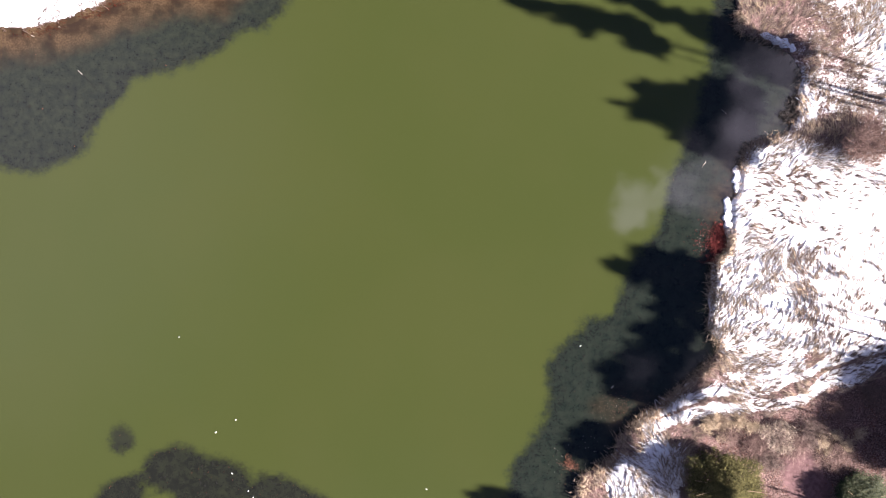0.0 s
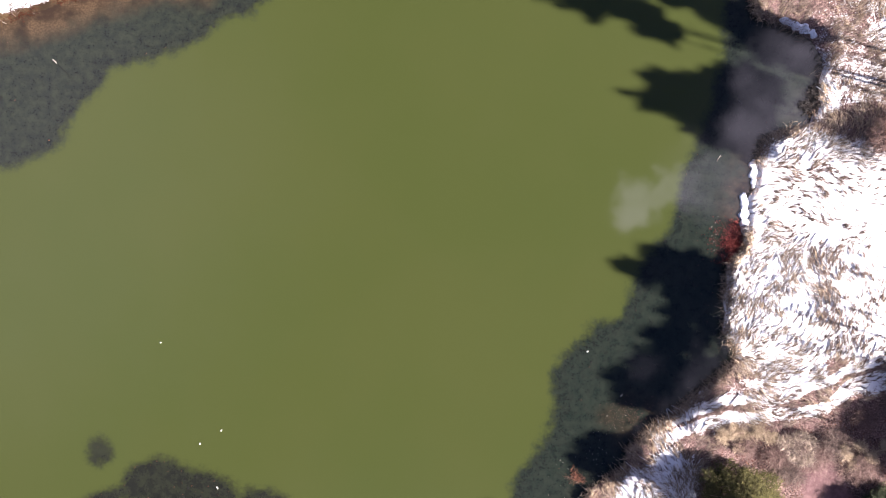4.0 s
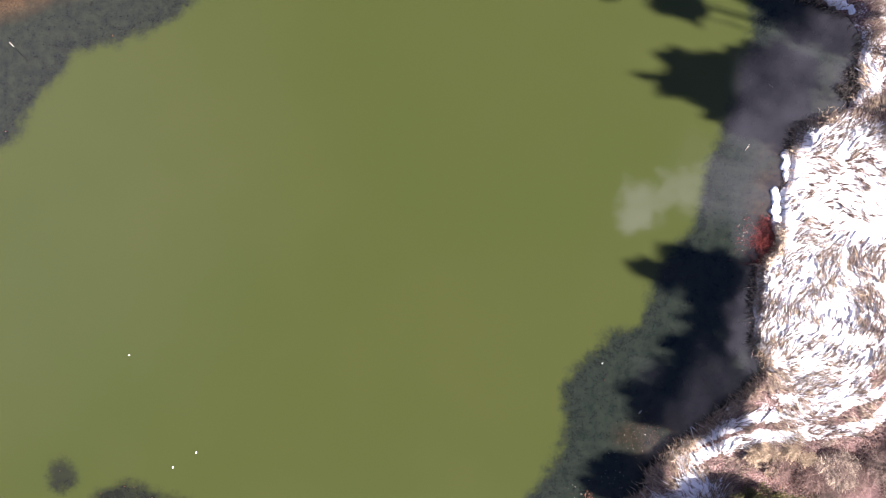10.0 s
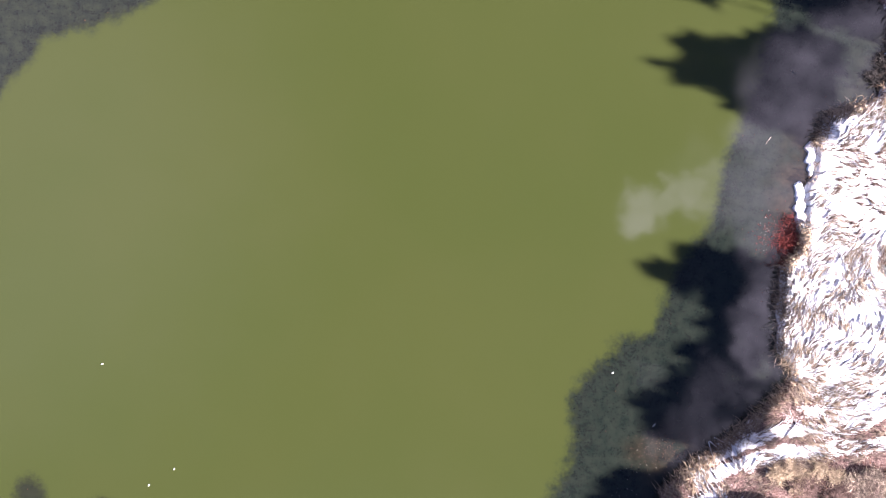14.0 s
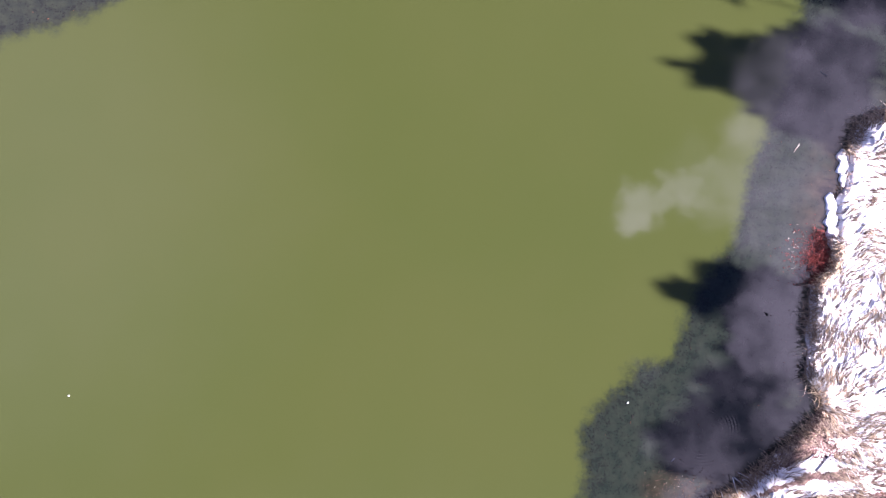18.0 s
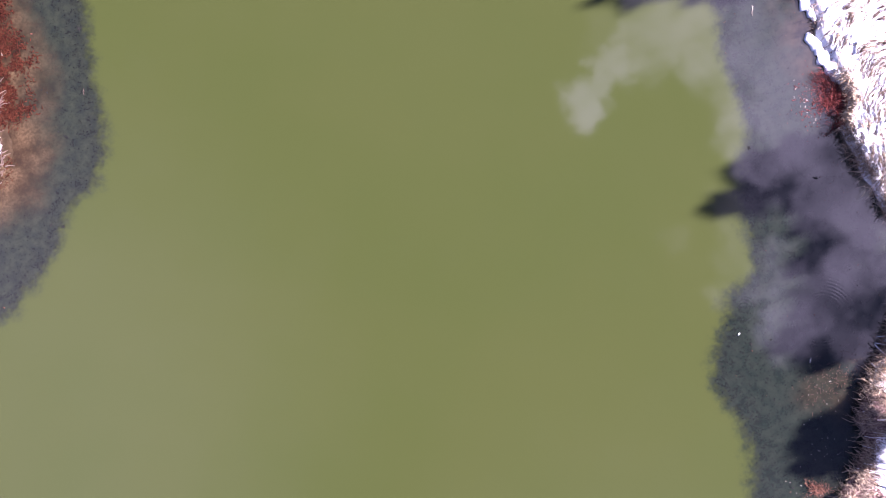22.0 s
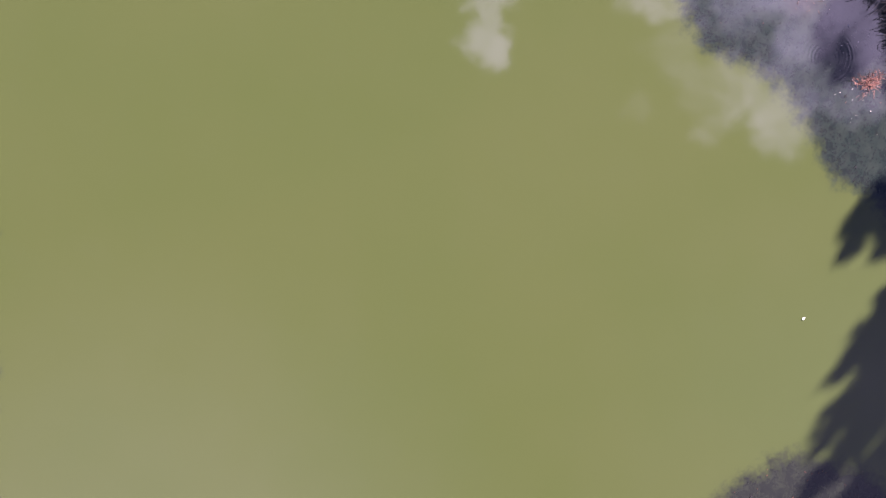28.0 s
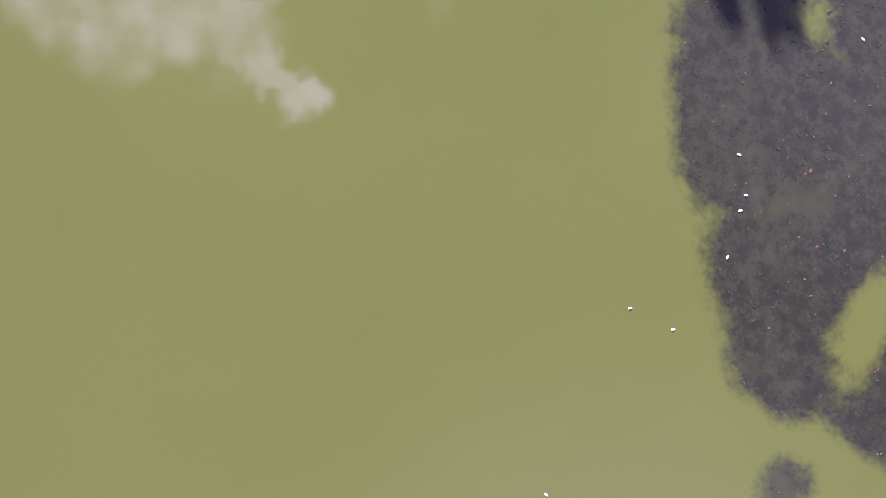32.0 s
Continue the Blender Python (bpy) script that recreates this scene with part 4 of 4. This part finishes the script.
shrub("bare_shrub", 34.6, 8.6, 2.3, 1.8, 1500, M_TWIG, "leafless grey-brown shrub standing in snow", 21, 0.022)
shrub("red_shrub", 22.65, 0.25, 1.05, 0.5, 420, M_RED, "red-stemmed shrub growing out of the shallow water", 22, 0.022)
shrub("red_shrub", 22.4, -1.0, 0.6, 0.5, 200, M_RED, "small red-stemmed shrub at the foot of the bank", 23, 0.02)
shrub("red_shrub", 22.9, 1.35, 0.7, 0.5, 200, M_RED, "low red-stemmed shrub below a ledge of snow", 27, 0.02)
shrub("red_shrub", 10.75, -17.3, 0.6, 0.4, 160, M_LEAF, "pale reddish stems standing at the water's edge", 24, 0.022)
shrub("bank_shrub", 28.7, 10.7, 0.75, 0.35, 700, M_BLACK, "blackish tangled shrub overhanging the bay", 25, 0.05)
shrub("bank_shrub", 28.9, 11.7, 0.55, 0.30, 400, M_BLACK, "small blackish shrub overhanging the bay", 26, 0.05)
for i, (sx, sy, sr) in enumerate([(25.6, -15.6, 1.2), (27.3, -15.2, 1.4), (28.6, -16.0, 1.3), (26.6, -16.9, 1.1), (23.4, -14.9, 0.9), (29.9, -14.6, 1.2), (31.6, -16.6, 1.3), (20.3, -19.4, 1.0), (32.4, -12.9, 1.3), (34.4, -11.8, 1.4)]):
    shrub("brushwood", sx, sy, sr, 0.55, 520, (M_TWIG, M_REED_DARK)[i % 2], "low tangled brushwood on leaf-strewn ground", 40 + i, 0.022)


for i, (sx, sy, sr) in enumerate([(21.6, -14.2, 0.6), (22.5, -13.9, 0.7), (23.3, -14.3, 0.6), (24.3, -13.9, 0.7), (22.9, -14.9, 0.55), (25.2, -14.3, 0.6), (30.6, -15.4, 0.7), (31.8, -14.9, 0.6), (32.6, -15.7, 0.7), (33.6, -14.8, 0.6), (31.2, -16.2, 0.6)]):
    shrub("grass_tussock", sx, sy, sr, 0.4, 420, M_STRAW, "tussock of pale dead grass at the edge of the snow", 70 + i, 0.022, "grass")
for i, (sx, sy, sr) in enumerate([(26.3, -14.7, 0.8), (27.2, -14.5, 0.8), (28.1, -14.9, 0.8), (27.0, -15.6, 0.8), (28.0, -15.8, 0.7)]):
    shrub("dry_fern", sx, sy, sr, 0.5, 260, M_REED, "tan dried fern clump with dark gaps on leaf litter", 90 + i, 0.05, "fern")


def snow_bank(name, lumps, label, seed):
    """A rounded, lumpy roll of snow through the given swellings."""
    q = np.array(lumps, float)
    centre, rad = [], []
    way = q[-1, :2] - q[0, :2]
    way = way / np.hypot(*way)
    wide = np.hypot(q[:, 3] * way[1], q[:, 4] * way[0])
    last = np.hypot(q[:, 3] * way[0], q[:, 4] * way[1])
    ends = [q[0, :2] - way * last[0]] + list(q[:, :2]) + [q[-1, :2] + way * last[-1]]
    for i in range(len(ends) - 1):
        w0, w1 = (0.05 if i == 0 else wide[i - 1]), (0.05 if i == len(ends) - 2 else wide[i])
        z0, z1 = q[max(i - 1, 0), 2], q[min(i, len(q) - 1), 2]
        h0, h1 = (0.04 if i == 0 else q[i - 1, 5]), (0.04 if i == len(ends) - 2 else q[i, 5])
        for k in np.arange(0, 1, 0.125):
            e = math.sin(k * math.pi / 2) if i == 0 else (1 - math.cos(k * math.pi / 2) if i == len(ends) - 2 else k)
            dip = 1 if i in (0, len(ends) - 2) else 1 - 0.22 * math.sin(math.pi * k) ** 2
            centre.append((*(ends[i] + (ends[i + 1] - ends[i]) * k), z0 + (z1 - z0) * k))
            rad.append(((w0 + (w1 - w0) * e) * dip, (h0 + (h1 - h0) * e) * dip))
    sides = 18
    v, f = [], []
    for i, (c, (wr, hr)) in enumerate(zip(centre, rad)):
        for j in range(sides):
            a = 2 * math.pi * j / sides
            p = Vector((c[0] - way[1] * math.cos(a) * wr, c[1] + way[0] * math.cos(a) * wr, c[2] + math.sin(a) * hr))
            k = noise.noise(p * 2.3 + Vector((seed, 0, 0))) * 0.17 + noise.noise(p * 6.0) * 0.07
            v.append(p + Vector((k, k * 0.7, k * 0.4)))
    n = len(centre)
    f = [(i * sides + j, i * sides + (j + 1) % sides, (i + 1) * sides + (j + 1) % sides, (i + 1) * sides + j) for i in range(n - 1) for j in range(sides)]
    return mesh_from(name, [tuple(p) for p in v], f, M_SNOW, "", label, "snow", flat=False)


snow_bank("snow_ledge", [(23.40, 3.75, 0.05, 0.34, 0.34, 0.12), (23.52, 3.15, 0.05, 0.22, 0.36, 0.10), (23.45, 2.45, 0.06, 0.44, 0.44, 0.15), (23.56, 1.75, 0.06, 0.40, 0.45, 0.14), (23.62, 1.05, 0.05, 0.30, 0.42, 0.12), (23.66, 0.45, 0.05, 0.22, 0.32, 0.1)],
          "rounded ledge of snow along the water beside a red shrub", 3)
snow_bank("snow_ledge", [(24.15, 6.2, 0.05, 0.28, 0.42, 0.12), (24.2, 5.5, 0.05, 0.32, 0.50, 0.12), (24.18, 4.8, 0.05, 0.26, 0.40, 0.10)], "narrow ledge of snow along the bank", 5)
snow_bank("snow_ledge", [(22.45, -1.35, 0.06, 0.34, 0.30, 0.14), (22.75, -1.65, 0.08, 0.42, 0.30, 0.14), (23.2, -1.95, 0.12, 0.40, 0.26, 0.14)], "small ledge of snow on the reedy bank", 7)
snow_bank("snow_drift", [(26.6, 17.0, 0.26, 0.6, 0.26, 0.14), (27.3, 16.75, 0.28, 0.6, 0.36, 0.16), (28.0, 16.45, 0.28, 0.6, 0.30, 0.14), (28.6, 16.1, 0.28, 0.5, 0.24, 0.12)], "flat drift of snow above the bay", 9)


def log(name, x, y, z, length, radius, turn, mat, label, seed, dip=0.0):
    r2 = np.random.default_rng(seed)
    ob = thing(name, x, y, z, label, "branch")
    t = np.linspace(-0.5, 0.5, 9)
    p = [(math.cos(turn) * length * k + r2.normal(0, 0.02), math.sin(turn) * length * k + r2.normal(0, 0.02), dip * k) for k in t]
    v, f = tube(p, [radius * (1.05 - 0.9 * abs(k + 0.15)) for k in t], 8)
    stem = part("stem", v, f, mat, ob, flat=False)
    for k, s in ((0.1, 1), (0.28, -1)):
        a = turn + s * 0.7
        o = np.array([math.cos(turn) * length * k, math.sin(turn) * length * k, dip * k])
        e = o + np.array([math.cos(a), math.sin(a), 0.1]) * length * 0.16
        v, f = tube([o, (o + e) / 2, e], [radius * 0.4, radius * 0.3, radius * 0.12], 6)
        part("side_branch", v, f, mat, stem)
    return ob


branch = log("sunken_branch", -27.9, 13.45, 0.01, 2.1, 0.022, -0.78, M_WEED, "dark branch with a pale peeled end in weedy water", 2)
v, f = tube([(-0.76, 0.75, 0.02), (-0.62, 0.61, 0.03), (-0.45, 0.44, 0.02)], [0.035, 0.034, 0.02], 8)
part("peeled_end", v, f, M_BIRCH, branch, "pale peeled wood", flat=False)
log("fallen_trunk", 34.6, -13.9, 0.45, 2.6, 0.11, -0.26, M_BIRCH, "pale fallen trunk lying on the shaded bank", 4)
log("fallen_trunk", 34.2, -13.2, 0.45, 2.0, 0.08, -0.30, M_BIRCH, "thin pale fallen trunk lying on the shaded bank", 6)
log("floating_stick", 21.6, 6.75, 0.01, 0.55, 0.02, 1.0, M_BIRCH, "pale stick floating by the bank", 8)
log("floating_stick", 23.2, 11.0, 0.01, 0.5, 0.02, -0.7, M_BIRCH, "pale stick floating in the bay", 9)
log("floating_stick", 26.6, 9.3, 0.01, 0.5, 0.02, -0.7, M_BIRCH, "short pale stick floating in the bay", 12)
log("floating_stick", 14.2, -11.2, 0.01, 0.28, 0.03, 0.9, M_BIRCH, "short pale stick floating over weed", 10)
log("floating_stick", -11.75, 22.3, 0.01, 0.35, 0.012, 1.1, M_TWIG, "thin brown stick floating near a sandy bank", 11)


def float_mesh():
    """A small teardrop with a raised end."""
    bm = bmesh.new()
    bmesh.ops.create_uvsphere(bm, u_segments=14, v_segments=9, radius=1.0)
    for vert in bm.verts:
        x, y, z = vert.co
        taper = 1 - 0.45 * max(0.0, -x) - 0.12 * max(0.0, x)
        vert.co = Vector((x * 0.15, y * 0.072 * taper + 0.018 * x * x, z * 0.055 * taper + (0.055 * max(0, x - 0.35)) + 0.03))
    me = bpy.data.meshes.new("float")
    bm.to_mesh(me)
    bm.free()
    for q in me.polygons:
        q.use_smooth = True
    me.materials.append(M_WHITE)
    return me


FLOAT = float_mesh()
for x, y, a, over in [(-13.2, -20.6, 0.7, "dark weed"), (-14.7, -20.0, 0.8, "dark weed"), (-15.1, -19.5, 1.1, "dark weed"), (-16.4, -18.1, 2.2, "dark weed"), (-17.7, -14.8, 1.3, "open green water"),
                      (-16.1, -13.8, 1.2, "open green water"), (-20.64, -7.14, 0.2, "open green water"), (-11.9, -27.1, 0.1, "dark weed"), (-0.8, -19.4, 2.7, "open green water"), (11.6, -7.9, 0.6, "dark weed")]:
    ob = new("white_float", FLOAT)
    ob.location, ob.rotation_euler, ob.scale = (x, y, 0.0), (0, 0, a), (0.57, 0.57, 0.57)
    tagged(ob, f"small white teardrop-shaped float resting on {over}", "float", "white floats on the lake")
